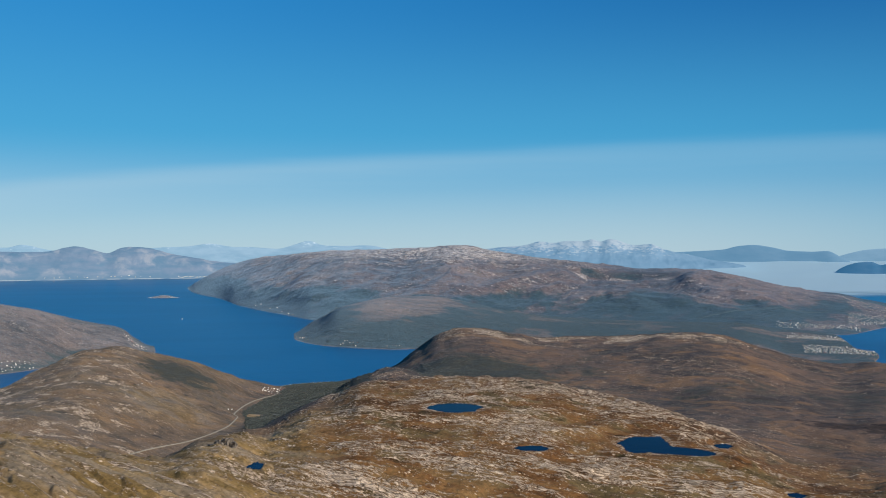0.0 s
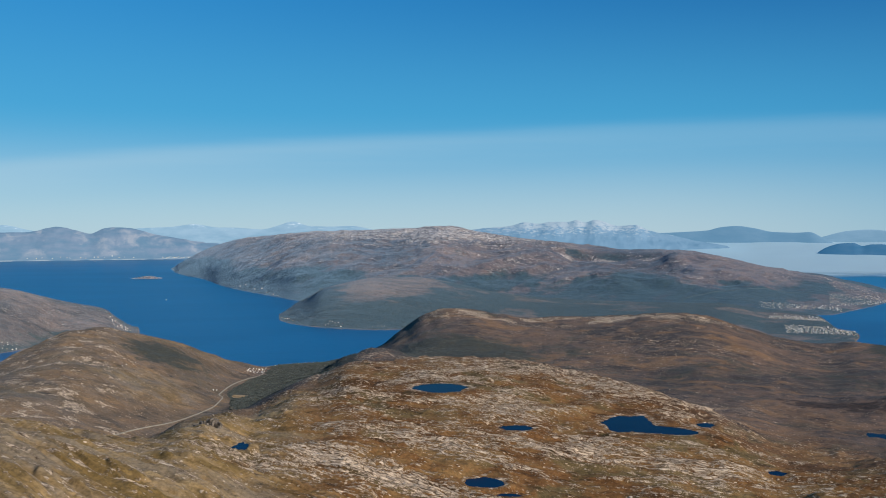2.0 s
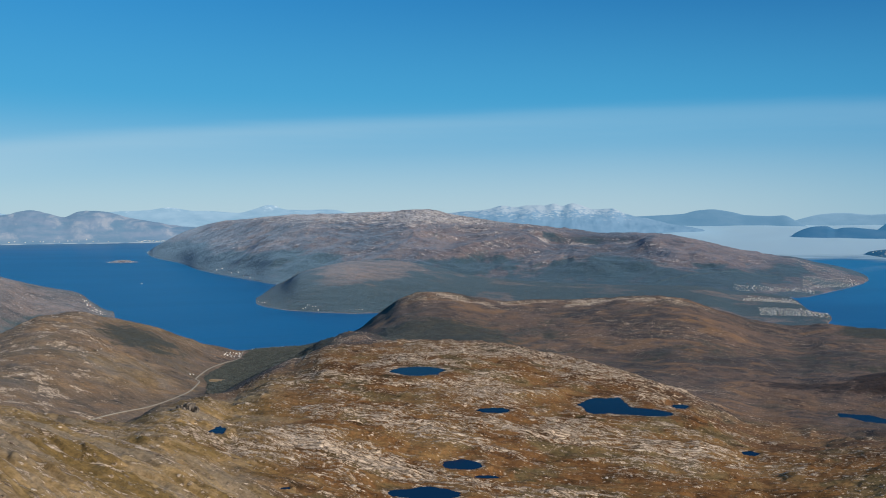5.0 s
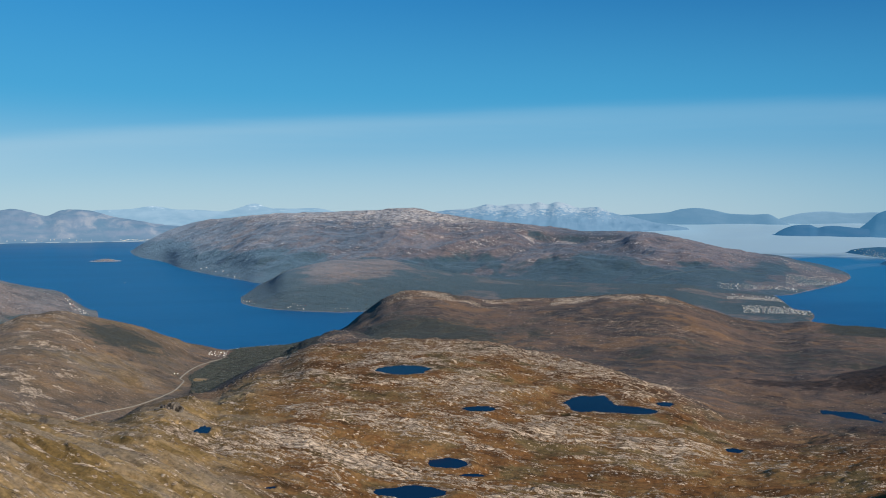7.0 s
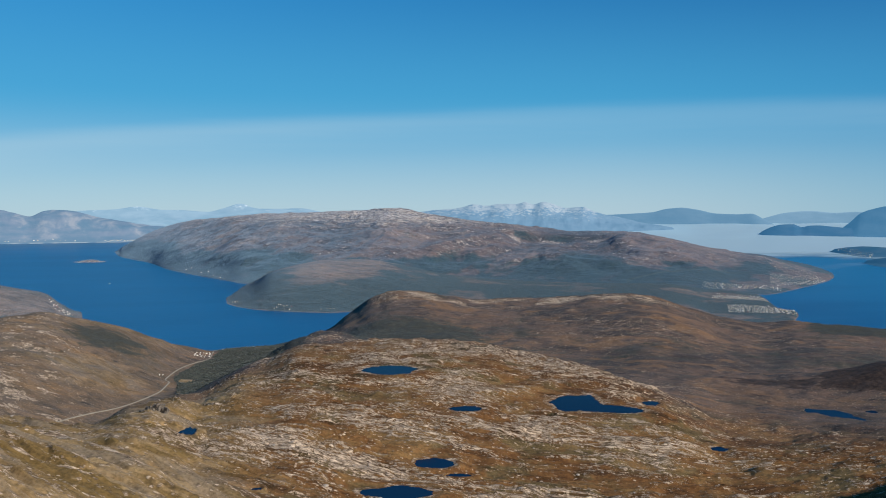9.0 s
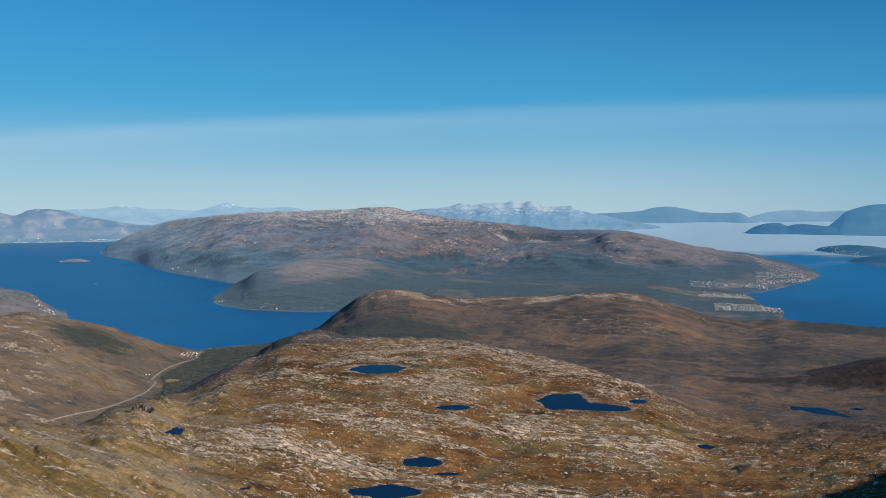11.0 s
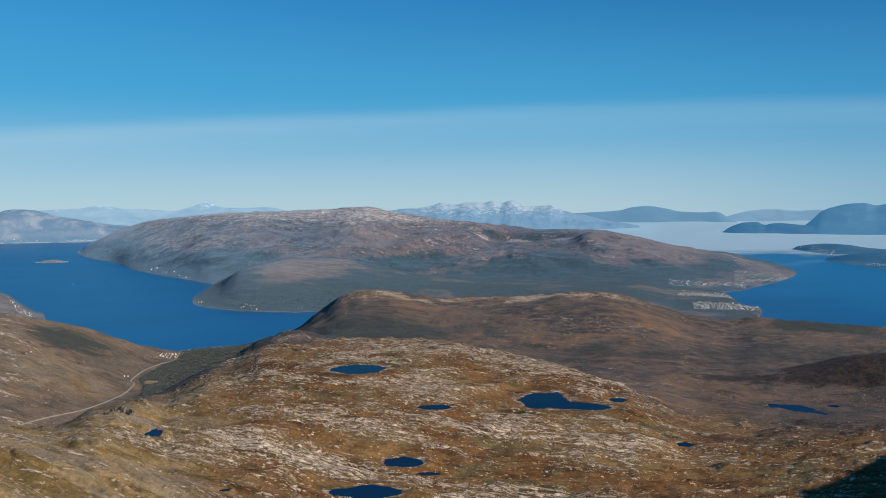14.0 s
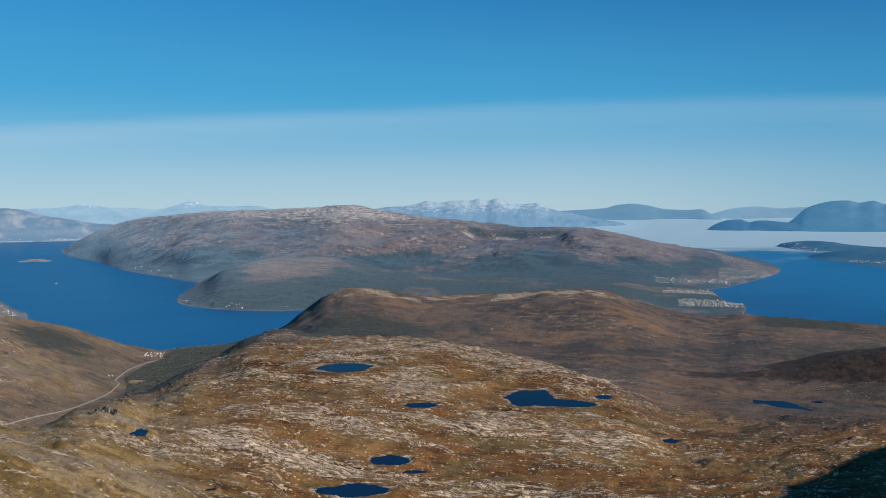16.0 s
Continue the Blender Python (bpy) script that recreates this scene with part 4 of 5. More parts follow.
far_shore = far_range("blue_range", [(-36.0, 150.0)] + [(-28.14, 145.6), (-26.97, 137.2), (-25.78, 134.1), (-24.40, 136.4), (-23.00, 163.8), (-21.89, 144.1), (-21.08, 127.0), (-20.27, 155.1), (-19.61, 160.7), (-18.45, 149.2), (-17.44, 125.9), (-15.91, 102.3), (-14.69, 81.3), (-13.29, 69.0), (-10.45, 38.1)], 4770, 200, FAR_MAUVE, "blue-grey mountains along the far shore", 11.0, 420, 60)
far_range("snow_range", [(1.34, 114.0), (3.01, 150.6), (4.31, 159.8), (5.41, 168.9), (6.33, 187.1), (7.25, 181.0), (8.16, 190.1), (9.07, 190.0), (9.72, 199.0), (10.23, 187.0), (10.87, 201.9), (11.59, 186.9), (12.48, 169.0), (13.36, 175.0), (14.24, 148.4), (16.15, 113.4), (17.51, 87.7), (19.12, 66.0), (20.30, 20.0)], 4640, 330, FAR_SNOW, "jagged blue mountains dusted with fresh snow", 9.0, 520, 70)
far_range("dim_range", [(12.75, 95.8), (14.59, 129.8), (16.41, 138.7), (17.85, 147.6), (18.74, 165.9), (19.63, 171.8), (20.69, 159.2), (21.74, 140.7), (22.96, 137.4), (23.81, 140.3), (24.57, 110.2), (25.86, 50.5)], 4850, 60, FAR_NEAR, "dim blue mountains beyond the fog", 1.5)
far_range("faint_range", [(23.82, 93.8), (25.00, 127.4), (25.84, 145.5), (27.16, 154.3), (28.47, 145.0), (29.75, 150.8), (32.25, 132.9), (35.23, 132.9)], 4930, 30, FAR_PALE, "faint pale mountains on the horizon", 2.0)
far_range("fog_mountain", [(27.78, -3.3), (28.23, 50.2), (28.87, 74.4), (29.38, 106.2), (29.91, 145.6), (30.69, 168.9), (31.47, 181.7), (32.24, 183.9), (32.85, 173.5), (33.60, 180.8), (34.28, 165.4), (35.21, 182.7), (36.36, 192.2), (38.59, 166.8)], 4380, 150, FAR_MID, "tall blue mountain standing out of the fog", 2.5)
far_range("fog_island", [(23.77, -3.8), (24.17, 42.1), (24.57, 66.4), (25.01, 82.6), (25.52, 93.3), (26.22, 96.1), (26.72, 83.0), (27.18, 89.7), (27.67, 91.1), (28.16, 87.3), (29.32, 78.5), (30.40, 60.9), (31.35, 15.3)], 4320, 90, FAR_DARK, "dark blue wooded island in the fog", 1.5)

# ---- lakes on the moor ----
for pool in POOLS:
    main = pool[0]
    cx, cy = spot(main[0], main[1])
    reach = max(l[2] for l in pool) * (1.5 if len(pool) == 1 else 2.6)
    depth = max(l[3] for l in pool) * (1.5 if len(pool) == 1 else 2.2)
    u, v = np.meshgrid(np.linspace(-reach, reach, 64), np.linspace(-depth, depth, 48))
    a = radians(main[0])
    x = cx + u * math.cos(a) + v * math.sin(a)
    y = cy - u * math.sin(a) + v * math.cos(a)
    q = np.minimum.reduce([lake_field(l, x.ravel(), y.ravel()) for l in pool])
    me = grid_mesh("tarn", x, y, 0 * x + main[4])
    bm = bmesh.new()
    bm.from_mesh(me)
    bm.verts.ensure_lookup_table()
    bmesh.ops.delete(bm, geom=[bm.verts[i] for i in np.flatnonzero(q >= 1.18)], context="VERTS")
    bm.to_mesh(me)
    bm.free()
    add("tarn", me, POOL, "small dark blue mountain tarn among pale rocks", "lake", "tarns on the moor")

# ---- road through the valley ----
def ribbon(name, path, width, height, lift, mat, label, category):
    k = np.array(path, float)
    t = np.linspace(0, len(k) - 1, len(k) * 14)
    kt = np.arange(len(k), dtype=float)[:, None]
    m = slopes(kt + 0 * k, k)
    i = np.clip(t.astype(int), 0, len(k) - 2)
    b, d = (hermite(t, i.astype(float), i + 1.0, k[i, c], k[i + 1, c], m[i, c], m[i + 1, c]) for c in (0, 1))
    x, y = d * np.sin(np.radians(b)), d * np.cos(np.radians(b))
    dx, dy = np.gradient(x), np.gradient(y)
    size = np.hypot(dx, dy)
    nx, ny = -dy / size * width / 2, dx / size * width / 2
    across = np.array([-1.25, -1.0, 0.0, 1.0, 1.25])[:, None]
    xs, ys = x + across * nx, y + across * ny
    bs, ds = polar(xs, ys)
    z = height(bs, ds, xs, ys)
    z = np.maximum(z.max(axis=0), z) + lift + np.array([-1.2, 0, 0.05, 0, -1.2])[:, None]
    add(name, grid_mesh(name, xs[::-1], ys[::-1], z[::-1]), mat, label, category, kind="structure")


def near_height(bs, ds, xs, ys):
    return ground_height(xs.ravel(), ys.ravel())[0].reshape(xs.shape)


def isle_height(bs, ds, xs, ys):
    return np.array([island(b, d) for b, d in zip(bs.ravel(), ds.ravel())]).reshape(bs.shape)


GRAVEL = plain("gravel_road", (0.23, 0.21, 0.175), 0.95, 0.25, 3.0, 0.05)
# clearing is coloured blue-grey to carry the haze of its distance
CLEARING = plain("hazed_clearing", (0.062, 0.092, 0.115), 0.95, 0.3, 9.0, 0.0)
ribbon("road", ROAD, 1.1, near_height, 0.12, GRAVEL,
       "pale gravel road winding through the valley to the shore", "road")
ribbon("clearing", [(16.5, 1945), (18.3, 1980), (20.2, 2030), (22.1, 2070), (23.9, 2095)], 3.0, isle_height, 0.3, CLEARING,
       "straight pale clearing across the wooded slope", "track")

# ---- islet ----
def islet(name, bearing, distance, across, along, height, mat, label):
    u, v = np.meshgrid(np.linspace(-1.2, 1.2, 70), np.linspace(-1.2, 1.2, 40))
    cx, cy = spot(bearing, distance)
    a = radians(bearing)
    x = cx + u * across * math.cos(a) + v * along * math.sin(a)
    y = cy - u * across * math.sin(a) + v * along * math.cos(a)
    q = np.hypot(u, v) + 0.2 * fbm(x, y, across * 0.6, 3)
    z = height * (1 - smooth(q, 0.2, 1.05)) - 1.2 * smooth(q, 0.85, 1.1) + 0.6 * fbm(x, y, 18, 3) * smooth(-q, -1, -0.6)
    me = grid_mesh(name, x, y, z)
    cover(me, "rock", 0.5 + 0.5 * smooth(q, 0.6, 0.95))
    cover(me, "wood", 0 * q)
    # full weight for the haze sheen
    cover(me, "moor", 1 + 0 * q)
    add(name, me, mat, label, "islet")


islet("islet", -17.78, 2985, 50, 34, 6.5, ISLE_LAND, "flat grassy islet with a pale stony rim")

# ---- fog over the sound ----
fog_mat, g = material("sea_fog")
thin = g.attribute("thin")
flat = g.place(20, (2.2, 1, 1))
drift = g.noise(flat, 0.004, 6, 0.6, 0.6)
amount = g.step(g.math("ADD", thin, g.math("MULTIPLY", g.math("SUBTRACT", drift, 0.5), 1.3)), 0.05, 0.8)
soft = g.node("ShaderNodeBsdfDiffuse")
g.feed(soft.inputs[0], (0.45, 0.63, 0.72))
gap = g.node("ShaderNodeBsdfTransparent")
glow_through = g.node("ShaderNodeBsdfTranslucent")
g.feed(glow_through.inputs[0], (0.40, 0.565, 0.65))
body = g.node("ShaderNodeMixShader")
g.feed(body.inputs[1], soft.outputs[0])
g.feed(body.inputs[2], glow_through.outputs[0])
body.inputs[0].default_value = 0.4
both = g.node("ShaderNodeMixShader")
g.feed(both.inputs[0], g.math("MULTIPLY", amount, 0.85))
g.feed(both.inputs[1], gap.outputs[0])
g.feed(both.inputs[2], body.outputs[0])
g.feed(g.node("ShaderNodeOutputMaterial").inputs[0], both.outputs[0])

fb, fd = np.meshgrid(np.radians(np.linspace(11.5, 40, 150)), np.linspace(2400, 4960, 130))
deg = np.degrees(fb)
start = 2700 - 150 * smooth(deg, 26, 29.5)
fx, fy = fd * np.sin(fb), fd * np.cos(fb)
start = start + 420 * fbm(fx, fy, 600, 4)
far = np.clip((fd - start) / (4950 - start), 0, 1)
# one pale sheet in place of fog depth, its top climbing to fit the view
top = 0.5 + 2.5 * smooth(far, 0, 0.2) + 88 * np.clip((fd - 3500) / 1430, 0, 1) ** 1.3 + 7 * far ** 2 * fbm(fx, fy, 420, 4)
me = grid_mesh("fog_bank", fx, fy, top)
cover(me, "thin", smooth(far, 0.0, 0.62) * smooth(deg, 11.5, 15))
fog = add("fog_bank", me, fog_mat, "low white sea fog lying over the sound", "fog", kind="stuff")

# ---- houses ----
WALLS = [plain("white_boards", (0.74, 0.71, 0.64), 0.7, 0.08, 0.6), plain("cream_boards", (0.56, 0.49, 0.36), 0.7, 0.1, 0.6),
         plain("red_boards", (0.32, 0.07, 0.05), 0.7, 0.15, 0.6), plain("grey_boards", (0.42, 0.42, 0.42), 0.7, 0.12, 0.6)]
ROOFS = [plain("dark_roof", (0.07, 0.07, 0.08), 0.8, 0.25, 0.5), plain("light_roof", (0.55, 0.54, 0.52), 0.6, 0.15, 0.5),
         plain("brown_roof", (0.18, 0.10, 0.07), 0.8, 0.25, 0.5)]
DOOR = plain("house_door", (0.12, 0.09, 0.07), 0.6, 0.2, 0.3)
GLASS, g = material("window_glass")
g.surface((0.02, 0.03, 0.04), 0.08, None, 0.6)


def box_points(x0, x1, y0, y1, z0, z1):
    return [(x, y, z) for z in (z0, z1) for x, y in ((x0, y0), (x1, y0), (x1, y1), (x0, y1))]


BOX_FACES = [(0, 3, 2, 1), (4, 5, 6, 7), (0, 1, 5, 4), (1, 2, 6, 5), (2, 3, 7, 6), (3, 0, 4, 7)]


def solid(name, points, faces, mat, parent, label=""):
    me = bpy.data.meshes.new(name)
    me.from_pydata(points, [], faces)
    me.materials.append(mat)
    ob = new(name, me)
    ob.parent = parent
    return tagged(ob, label)


def build_house(length, width, eaves, ridge, wall, roof):
    """A timber house with a gabled roof, chimney, door and windows."""
    home = new("house")
    l, w = length / 2, width / 2
    pts = [(-l, -w, -0.8), (l, -w, -0.8), (l, w, -0.8), (-l, w, -0.8), (-l, -w, eaves), (l, -w, eaves), (l, w, eaves), (-l, w, eaves), (-l, 0, ridge), (l, 0, ridge)]
    solid("wall", pts, [(0, 3, 2, 1), (0, 1, 5, 4), (2, 3, 7, 6), (1, 2, 6, 9, 5), (3, 0, 4, 8, 7), (4, 5, 9, 8), (6, 7, 8, 9)], wall, home)
    o, t = 0.18, 0.12
    lean = (ridge - eaves) / w
    lo = eaves - o * lean
    pts = []
    for x in (-l - o, l + o):
        pts += [(x, -w - o, lo + 0.02), (x, 0, ridge + 0.02), (x, w + o, lo + 0.02), (x, w + o, lo + t), (x, 0, ridge + t + 0.03), (x, -w - o, lo + t)]
    faces = [(0, 1, 2, 3, 4, 5)[::-1], (6, 7, 8, 9, 10, 11)] + [(i, (i + 1) % 6, (i + 1) % 6 + 6, i + 6) for i in range(6)]
    solid("roof", pts, faces, roof, home)
    solid("chimney", box_points(l * 0.3, l * 0.3 + 0.25, -0.12, 0.13, ridge - 0.3, ridge + 0.4), BOX_FACES, ROOFS[0], home)
    solid("door", box_points(-0.15, 0.2, -w - 0.03, -w + 0.02, 0.05, 0.75), BOX_FACES, DOOR, home)
    for x in (-l * 0.65, l * 0.5):
        solid("window", box_points(x, x + 0.45, -w - 0.02, -w + 0.02, 0.45, 0.9), BOX_FACES, GLASS, home)
    return home


rnd = random.Random(11)
PATTERNS = []
for length, width, eaves, ridge, wi, ro in ((3.6, 2.6, 1.5, 2.5, 0, 0), (4.2, 2.7, 1.6, 2.7, 0, 1), (3.2, 2.4, 1.4, 2.3, 1, 0), (3.8, 2.5, 1.3, 2.1, 2, 0),
                                            (5.6, 3.2, 1.9, 2.8, 0, 1), (3.4, 2.5, 1.5, 2.4, 3, 2)):
    home = build_house(length, width, eaves, ridge, WALLS[wi], ROOFS[ro])
    word = ("white", "cream-yellow", "dark red", "grey")[wi]
    tagged(home, word + " timber house with a gabled " + ("dark", "light grey", "brown")[ro] + " roof", "house")
    PATTERNS.append(home)
USED = set()


def settle(bearing, distance, z, facing, group, size=1.0):
    n = rnd.choices(range(6), (6, 6, 3, 1.5, 2, 1.5))[0]
    x, y = spot(bearing, distance)
    m = Matrix.Translation((x, y, z + 0.25)) @ Matrix.Rotation(facing, 4, "Z")
    if n in USED:
        home = copy_thing(PATTERNS[n], m)
    else:
        USED.add(n)
        home = PATTERNS[n]
        home.matrix_basis = m
    home.scale = (size, size, size)
    tagged(home, group=group)


def ground_z(bearing, distance):
    x, y = spot(bearing, distance)
    return float(ground_height(np.array([x]), np.array([y]))[0][0])


def street(count, b0, d0, b1, d1, spread, height, group, size=1.0, face=0.0):
    """Houses along a street between two places, a little out of line."""
    for k in range(count):
        t = (k + rnd.uniform(-0.3, 0.3)) / max(count - 1, 1)
        b, d = b0 + (b1 - b0) * t, d0 + (d1 - d0) * t + rnd.uniform(-spread, spread)
        z = height(b, d)
        if z > 0.4:
            settle(b, d, z, -radians(b) + face + rnd.choice((0, 0, math.pi / 2)) + rnd.uniform(-0.25, 0.25), group, size * rnd.uniform(0.85, 1.2))


TOWN = "houses of the shore town"
low_land = lambda b, d: max(cape(b, d), island(b, d))
for k in range(7):
    street(15, 22.5 + 0.12 * k, 1590 - 15 * k, 26.3 + 0.04 * k, 1580 - 15 * k, 8, cape, TOWN, 0.45)
for k in range(3):
    street(11, 21.8 + 0.2 * k, 1790 - 25 * k, 24.3, 1770 - 25 * k, 5, low_land, TOWN, 0.45)
for k in range(3):
    street(16, 21.7 + 0.1 * k, 1960 - 28 * k, 25.3 + 0.15 * k, 1960 - 18 * k, 9, island, TOWN, 0.45)

for k in range(4):
    street(15, 25.4 + 0.1 * k, 1985 + 16 * k, 28.3 - 0.1 * k, 2185 + 14 * k, 7, island, TOWN, 0.45)


def far_houses(name, rows, height, size, seed, label):
    """The farther houses of a town, too small to tell apart: plain gabled bodies in one mesh."""
    q = np.random.default_rng(seed)
    pts, faces = [], []
    for count, b0, d0, b1, d1, spread in rows:
        for k in range(count):
            t = (k + q.uniform(-0.4, 0.4)) / (count - 1)
            b, d = b0 + (b1 - b0) * t, d0 + (d1 - d0) * t + q.uniform(-spread, spread)
            z = height(b, d)
            if z < 0.5:
                continue
            x, y = spot(b, d)
            turn = -radians(b) + q.choice([0, 0, math.pi / 2]) + q.uniform(-0.3, 0.3)
            c, s = math.cos(turn), math.sin(turn)
            l, w, h = q.uniform(1.4, 2.3) * size, q.uniform(1.0, 1.4) * size, q.uniform(0.8, 1.15) * size
            n = len(pts)
            for u, v, p in ((-l, -w, -1), (l, -w, -1), (l, w, -1), (-l, w, -1), (-l, -w, h), (l, -w, h), (l, w, h), (-l, w, h), (-l, 0, h * 1.6), (l, 0, h * 1.6)):
                pts.append((x + c * u - s * v, y + s * u + c * v, z + p))
            faces += [tuple(n + i for i in f) for f in ((0, 1, 5, 4), (2, 3, 7, 6), (1, 2, 6, 5), (3, 0, 4, 7), (4, 5, 9, 8), (6, 7, 8, 9), (5, 6, 9, 9), (7, 4, 8, 8))]
    me = bpy.data.meshes.new(name)
    me.from_pydata(pts, [], [tuple(dict.fromkeys(f)) for f in faces])
    for m in (WALLS[0], ROOFS[0], WALLS[1], WALLS[3]):
        me.materials.append(m)
    me.polygons.foreach_set("material_index", [1 if i % 8 in (4, 5) and (i // 8) % 5 > 1 else (0, 2, 3)[(i // 8) % 3] for i in range(len(faces))])
    tagged(new(name, me), label, "houses", kind="stuff")


far_houses("town_houses", [(44, 25.0, 2010 + 17 * k, 28.5 - 0.12 * k, 2185 + 12 * k, 14) for k in range(7)] + [(24, 24.2 + 0.2 * k, 2330 - 22 * k, 27.2 + 0.15 * k, 2330 - 22 * k, 20) for k in range(6)]
           + [(30, 22.6, 1582 - 13 * k, 26.5, 1572 - 13 * k, 8) for k in range(7)] + [(34, 21.6, 1700 + 14 * k, 25.0, 1690 + 14 * k, 6) for k in range(4)] + [(30, 21.0, 1945 - 12 * k, 25.6, 1955 - 10 * k, 7) for k in range(5)],
           low_land, 0.58, 31, "pale houses packed along the shore of the town")
far_houses("island_houses", [(16, 28.8, 3540 - 32 * k, 30.6, 3400 - 32 * k, 16) for k in range(5)] + [(16, 32.4, 2775 - 14 * k, 34.6, 2690 - 14 * k, 8) for k in range(3)],
           lambda b, d: max(low_isle(b, d), near_isle(b, d)), 0.9, 32, "pale houses scattered over the low island")
far_houses("far_shore_houses", [(24, -16.9, 4590, -15.2, 4592, 5), (16, -24.5, 4588, -18.6, 4590, 4)], far_shore, 1.1, 33,
           "pale houses strung along the far shore")
VALLEY = "houses of the valley hamlet"
for k in range(3):
    street(6, -11.75 + 0.1 * k, 945 + 20 * k, -10.6, 985 + 14 * k, 6, ground_z, VALLEY, 0.27)
street(10, -10.0, 1070, -7.6, 1080, 7, ground_z, VALLEY, 0.26)
street(2, -13.85, 792, -13.6, 799, 1, ground_z, VALLEY, 0.28)
# shrunken house copies stand in for pale rocks on this hillside
street(7, -20.1, 775, -18.5, 822, 6, ground_z, "cabins on the hillside", 0.15)
HEAD = "houses on the headland"
for k in range(4):
    street(8, -20.2 + 0.1 * k, 1572 - 16 * k, -19.3 + 0.16 * k, 1560 - 22 * k, 6, headland, HEAD, 0.4)
for k in range(3):
    street(8, -26.9, 1322 + 12 * k, -25.2, 1346 + 12 * k, 7, headland, HEAD, 0.3)
CAPE = "houses on the cape"
street(6, -9.75, 1668, -8.8, 1580, 9, cape, CAPE, 0.36)
street(9, -6.7, 1506, -5.6, 1486, 12, cape, CAPE, 0.36)
street(4, -3.6, 1462, -2.8, 1460, 7, cape, CAPE, 0.36)
street(8, -12.2, 2450, -9.8, 2135, 22, island, "houses along the far shore", 0.5)

# ---- boat ----
boat = tagged(new("boat"), "small white motor boat on the fjord", "boat")
boat.matrix_basis = Matrix.Translation((*spot(-16.7, 2115), 0.0)) @ Matrix.Rotation(radians(12), 4, "Z") @ Matrix.Scale(0.42, 4)
st = [(-5, 1.3, 0.9), (-3, 1.6, 0.9), (1.5, 1.5, 1.0), (4, 0.8, 1.2), (5.6, 0.06, 1.5)]
pts = [p for x, w, h in st for p in ((x, -w, h), (x, -w * 0.6, -0.4), (x, w * 0.6, -0.4), (x, w, h))]
faces = [(4 * i + j, 4 * i + 4 + j, 4 * i + 5 + j, 4 * i + 1 + j) for i in range(4) for j in range(3)] + [(4 * i, 4 * i + 3, 4 * i + 7, 4 * i + 4) for i in range(4)] + [(0, 1, 2, 3)]
solid("hull", pts, faces, WALLS[0], boat)
solid("cabin", [(-2.5, -1, 0.9), (1.2, -1, 0.9), (1.2, 1, 0.9), (-2.5, 1, 0.9), (-2.2, -0.85, 2.3), (0.5, -0.85, 2.3), (0.5, 0.85, 2.3), (-2.2, 0.85, 2.3)], BOX_FACES, WALLS[3], boat)

# ---- loose stones and low wood ----
def clump_set(name, shape_points, shape_faces, xs, ys, zs, sizes, squash, seed, mat, label, category, jitter=0.25, parent=None):
    """Many small pieces, each turned and misshapen, in one mesh."""
    r = np.random.default_rng(seed)
    n, p = len(xs), np.array(shape_points, float)
    a = r.uniform(0, 2 * np.pi, n)
    q = p[None] * (1 + r.uniform(-jitter, jitter, (n, len(p), 3)))
    stretch = r.uniform(0.75, 1.35, n)[:, None]
    x, y, z = q[..., 0] * stretch, q[..., 1] / stretch, q[..., 2] * (squash * r.uniform(0.75, 1.3, n))[:, None]
    c, s = np.cos(a)[:, None], np.sin(a)[:, None]
    pts = np.stack([xs[:, None] + sizes[:, None] * (c * x - s * y), ys[:, None] + sizes[:, None] * (s * x + c * y), zs[:, None] + sizes[:, None] * z], -1)
    f = np.array(shape_faces)[None] + (np.arange(n) * len(p))[:, None, None]
    me = mesh_from(name, pts.reshape(-1, 3), f.reshape(-1, f.shape[-1]), soft=False)
    return add(name, me, mat, label, category, kind="stuff", parent=parent)


def ball(rings):
    """A small closed body from rings of (radius, height), six corners each, in triangles."""
    pts = [(r * math.cos(k * math.pi / 3 + 0.5 * i), r * math.sin(k * math.pi / 3 + 0.5 * i), z) for i, (r, z) in enumerate(rings) for k in range(6)]
    pts += [(0, 0, rings[0][1] - 0.1), (0, 0, rings[-1][1] + 0.25)]
    n, faces = len(rings) * 6, []
    for i in range(len(rings) - 1):
        for k in range(6):
            a, b = 6 * i + k, 6 * i + (k + 1) % 6
            faces += [(a, b, b + 6), (a, b + 6, a + 6)]
    for k in range(6):
        faces += [(n, (k + 1) % 6, k), (n + 1, n - 6 + k, n - 6 + (k + 1) % 6)]
    return pts, faces


STONE = plain("loose_stone", (0.33, 0.285, 0.24), 0.9, 0.4, 1.2, 0.1)
LEAVES, g = material("birch_and_scrub")
tint = g.node("ShaderNodeNewGeometry").outputs["Random Per Island"]
# teal-leaning leaf tones; the sheen lifts them as thin haze would
g.surface(g.ramp(tint, [(0.0, (0.021, 0.031, 0.028)), (0.6, (0.028, 0.038, 0.032)), (0.9, (0.038, 0.042, 0.032)), (1.0, (0.06, 0.052, 0.034))]), 0.9, None, 0.1).inputs["Sheen Weight"].default_value = 0.17
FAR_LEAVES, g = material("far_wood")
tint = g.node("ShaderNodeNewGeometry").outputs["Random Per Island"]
# haze is mixed into the far trees by blue-leaning tones and sheen
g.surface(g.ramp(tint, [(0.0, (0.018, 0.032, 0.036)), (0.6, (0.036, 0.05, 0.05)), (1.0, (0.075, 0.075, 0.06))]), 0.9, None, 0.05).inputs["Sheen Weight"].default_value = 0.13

r = np.random.default_rng(3)
n = 90000
b = r.uniform(-29, 36, n)
d = 1 / r.uniform(1 / 560, 1 / 130, n)
x, y = d * np.sin(np.radians(b)), d * np.cos(np.radians(b))
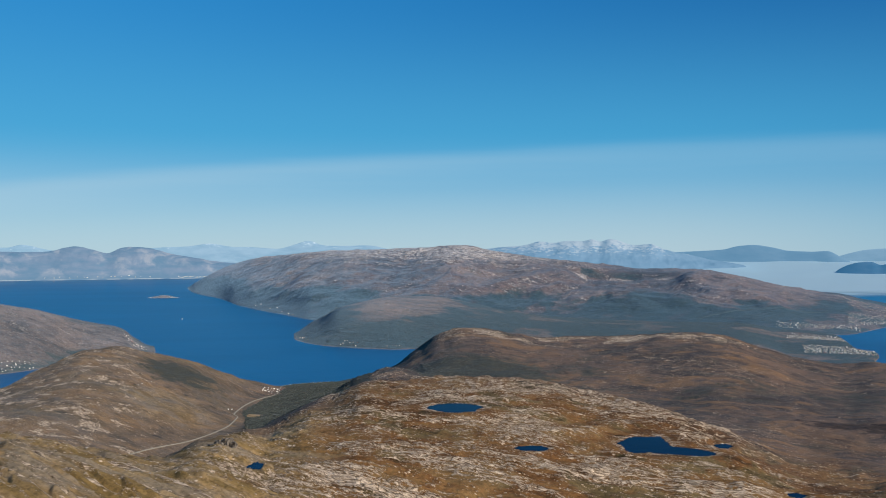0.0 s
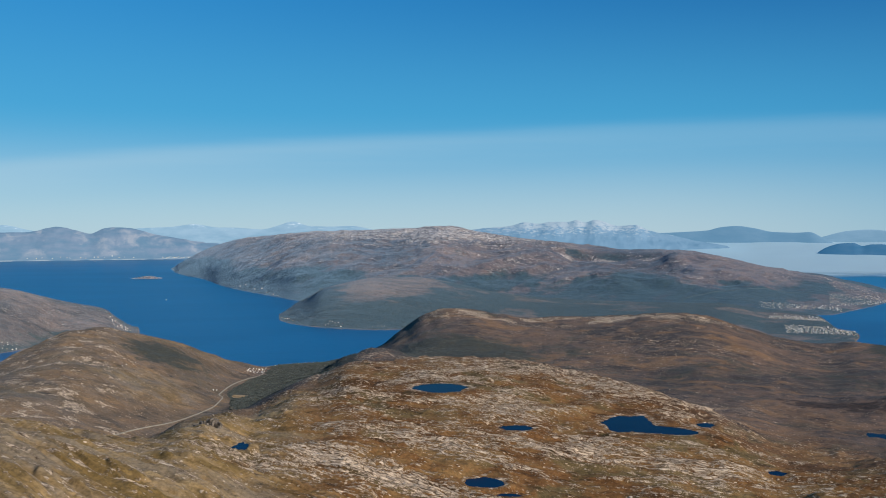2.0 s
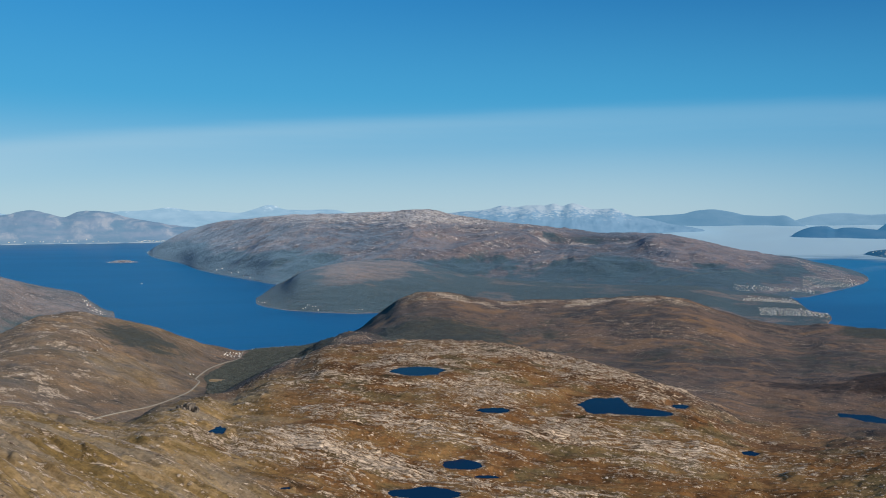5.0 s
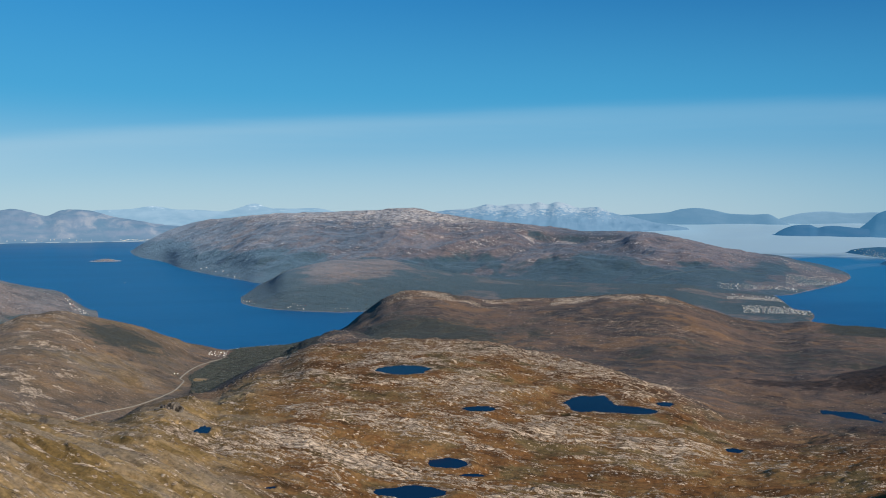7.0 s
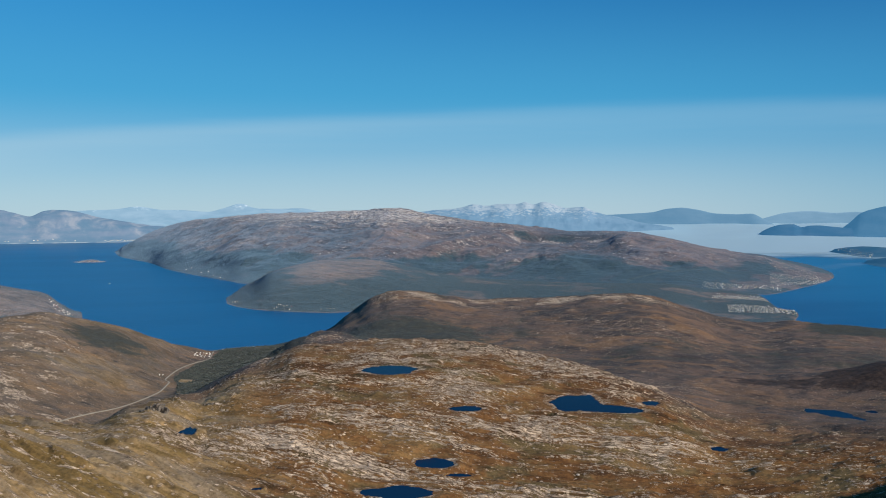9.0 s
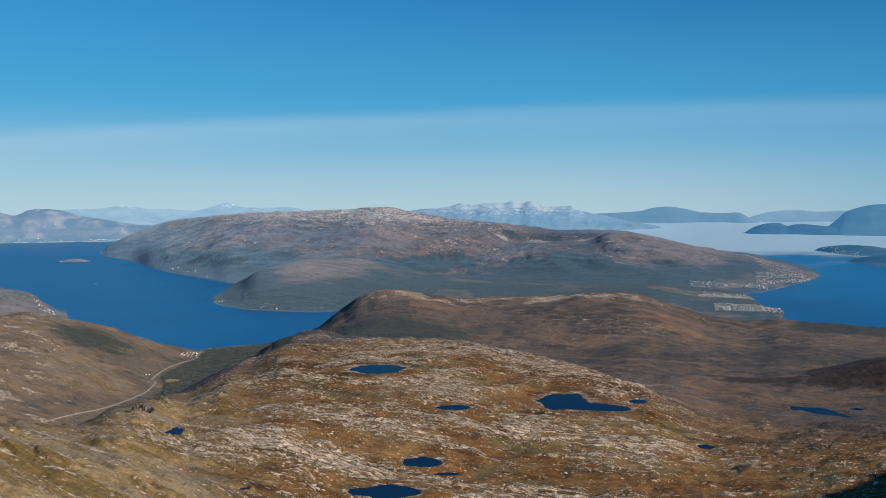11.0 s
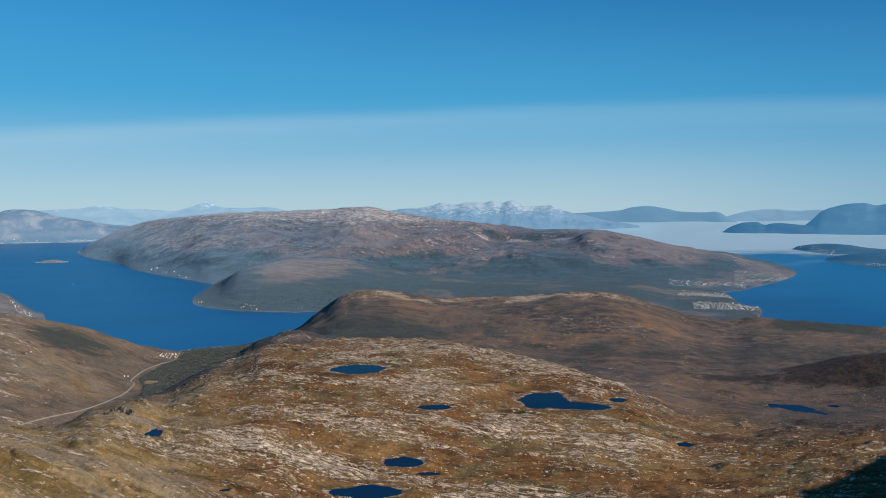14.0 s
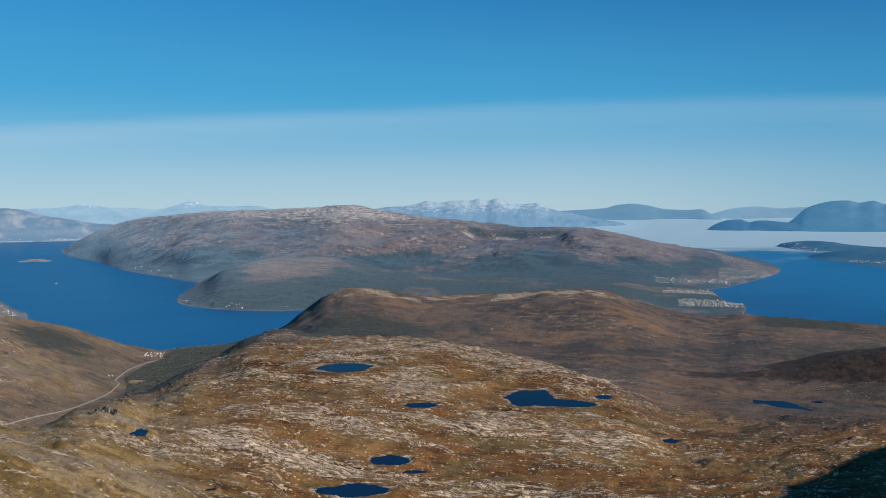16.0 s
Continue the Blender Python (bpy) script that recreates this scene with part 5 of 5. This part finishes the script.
z, rock = ground_height(x, y)
wet = np.zeros(n, bool)
for lake in LAKES:
    wet |= lake_field(lake, x, y) < 1.15
ok = (r.uniform(0, 1, n) < 0.06 + 0.5 * rock) & ~wet & (z > 20)
x, y, z, d = x[ok][:20000], y[ok][:20000], z[ok][:20000], d[ok][:20000]
size = 0.095 * np.exp(r.normal(0, 0.48, len(x))) * (0.7 + d / 500) * (1 - 0.45 * smooth(-b[ok][:20000], 6, 12))
# the largest lie as single boulders
big = np.argsort(-size * (1 + (d < 330)))[:280]
shapes = []
for k in range(5):
    bm = bmesh.new()
    bmesh.ops.create_icosphere(bm, subdivisions=2, radius=1.0)
    for v in bm.verts:
        v.co *= 1 + 0.35 * noise.noise(v.co * 1.3 + Vector((11 * k, 3, 0)))
        v.co.z = max(-0.35, v.co.z * 0.7)
        v.co += 0.07 * noise.noise_vector(v.co * 4 + Vector((k, 9, 2)))
    me = bpy.data.meshes.new("boulder")
    bm.to_mesh(me)
    bm.free()
    me.materials.append(STONE)
    shapes.append(me)
for n, i in enumerate(big):
    rock_ob = new("boulder", shapes[n % 5])
    rock_ob.matrix_basis = Matrix.Translation((x[i], y[i], z[i])) @ Matrix.Rotation(n * 1.7, 4, "Z") @ Matrix.Diagonal((size[i] * 1.25, size[i], size[i] * 0.95, 1))
    tagged(rock_ob, "pale weathered boulder lying on the open moor", "boulder", "boulders on the moor")
rest = np.setdiff1d(np.arange(len(x)), big)
x, y, z, size = x[rest], y[rest], z[rest], size[rest]
clump_set("stones", *ball([(1.0, 0.1)]), x, y, z, size, 0.75, 5, STONE, "pale loose stones scattered over the moor", "stones")

n = 44000
b, d = r.uniform(-13.6, -3.5, n), r.uniform(600, 1075, n)
x, y = d * np.sin(np.radians(b)), d * np.cos(np.radians(b))
z = ground_height(x, y)[0]
dense = smooth(b - np.maximum(np.interp(d, [q for _, q in ROAD], [q for q, _ in ROAD]), -13.2) + 0.5 * fbm(x, y, 40, 3), 0.0, 0.6) * smooth(-b, 3.0, 6.0) * smooth(d, 600, 690) + 0.7 * fbm(x, y, 55, 3)
ok = (dense > 0.55) & (z > 1.2) & (z < 60) & (road_gap(x, y, b, d) > 2.0) & (np.hypot((b + 12.2) / 0.6, (d - 785) / 15) > 0.95)
x, y, z = x[ok], y[ok], z[ok]
clump_set("birch_wood", *ball([(0.5, 0.1), (0.85, 0.9)]), x, y, z, 0.46 * np.exp(r.normal(0, 0.3, len(x))), 1.0, 6, LEAVES,
          "dense low birch wood on the valley floor", "wood")
n = 22000
b, d = r.uniform(-3.5, 36, n), r.uniform(690, 1090, n)
x, y = d * np.sin(np.radians(b)), d * np.cos(np.radians(b))
z = ground_height(x, y)[0]
dense = 0.75 * smooth(b, -3.5, -1.5) * smooth(-b, -12, -3) * smooth(d, 700, 780) * (1 - smooth(d, 880, 980)) + 0.9 * fbm(x, y, 90, 4)
ok = (dense > 0.38) & (b < 19)
x, y, z = x[ok], y[ok], z[ok]
clump_set("scrub", *ball([(0.6, 0.0), (0.9, 0.5)]), x, y, z, 0.5 * np.exp(r.normal(0, 0.35, len(x))), 0.7, 8, LEAVES, "low dark scrub on the far side of the moor", "scrub")


def far_wood(name, count, b0, b1, d0, d1, height, line_z, size, seed, label, category="", parent=None):
    q = np.random.default_rng(seed)
    b, d = q.uniform(b0, b1, count), q.uniform(d0, d1, count)
    x, y = d * np.sin(np.radians(b)), d * np.cos(np.radians(b))
    z = np.array([height(p, s) for p, s in zip(b, d)])
    ok = (z > 1.5) & (z < line_z + 18 * fbm(x, y, 120, 3))
    x, y, z = x[ok], y[ok], z[ok]
    clump_set(name, *ball([(0.9, 0.3)]), x, y, z, size * np.exp(q.normal(0, 0.3, len(x))), 1.0, seed, FAR_LEAVES, label, category, parent=parent)


far_wood("wood", 13000, -10, 20, 1410, 1900, cape, 36, 0.85, 21, "dark mixed wood on the slopes of the cape", parent=LANDS["wooded_cape"])
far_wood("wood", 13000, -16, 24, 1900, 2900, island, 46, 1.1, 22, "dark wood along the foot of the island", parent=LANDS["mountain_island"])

far_wood("town_trees", 5200, 21.3, 28.7, 1470, 2330, low_land, 15, 0.8, 23, "dark garden trees and hedges between the town houses", "trees")

# ---- the crag beside the tarn ----
def crag(bearing, distance):
    """A broken outcrop: leaning slabs that climb along one line, over a steep drop on one side."""
    q = random.Random(4)
    thing = tagged(new("crag"), "broken grey crag of leaning rock slabs beside the tarn", "crag")
    cx, cy = spot(bearing, distance)
    cz = ground_z(bearing, distance)
    thing.matrix_basis = Matrix.Translation((cx, cy, cz - 1.0)) @ Matrix.Rotation(-radians(bearing), 4, "Z")
    for k in range(46):
        along, up = q.uniform(-4.6, 4.6), q.random()
        w, t, h = q.uniform(0.25, 0.8), q.uniform(0.4, 0.9), q.uniform(0.6, 1.6)
        bm = bmesh.new()
        bmesh.ops.create_icosphere(bm, subdivisions=2, radius=1.0)
        seed = Vector((k * 7.3, 2.0, 5.0))
        for v in bm.verts:
            # square the ball off into a block, then split and chip it
            c = Vector((math.copysign(abs(v.co.x) ** 0.22, v.co.x), math.copysign(abs(v.co.y) ** 0.22, v.co.y), math.copysign(abs(v.co.z) ** 0.22, v.co.z)))
            c *= 1 + 0.4 * noise.noise(c * 0.9 + seed)
            v.co = Vector((c.x * w, c.y * t, c.z * h)) + 0.16 * noise.noise_vector(c * 2.3 + seed)
        me = bpy.data.meshes.new("block")
        bm.to_mesh(me)
        bm.free()
        me.materials.append(CRAG_ROCK)
        ob = new("block", me)
        ob.parent = thing
        rise = 3.1 * smooth(along, -4.5, 1.5) * (1 - 0.7 * smooth(along, 2.0, 4.6))
        ob.matrix_basis = pose(along, q.uniform(-1.6, 1.4), 0.2 + rise * up, q.uniform(-14, 14), q.uniform(6, 30), q.uniform(-40, 40))


CRAG_ROCK = plain("crag_rock", (0.15, 0.13, 0.112), 0.9, 0.85, 1.0, 0.1)
crag(-14.30, 318)
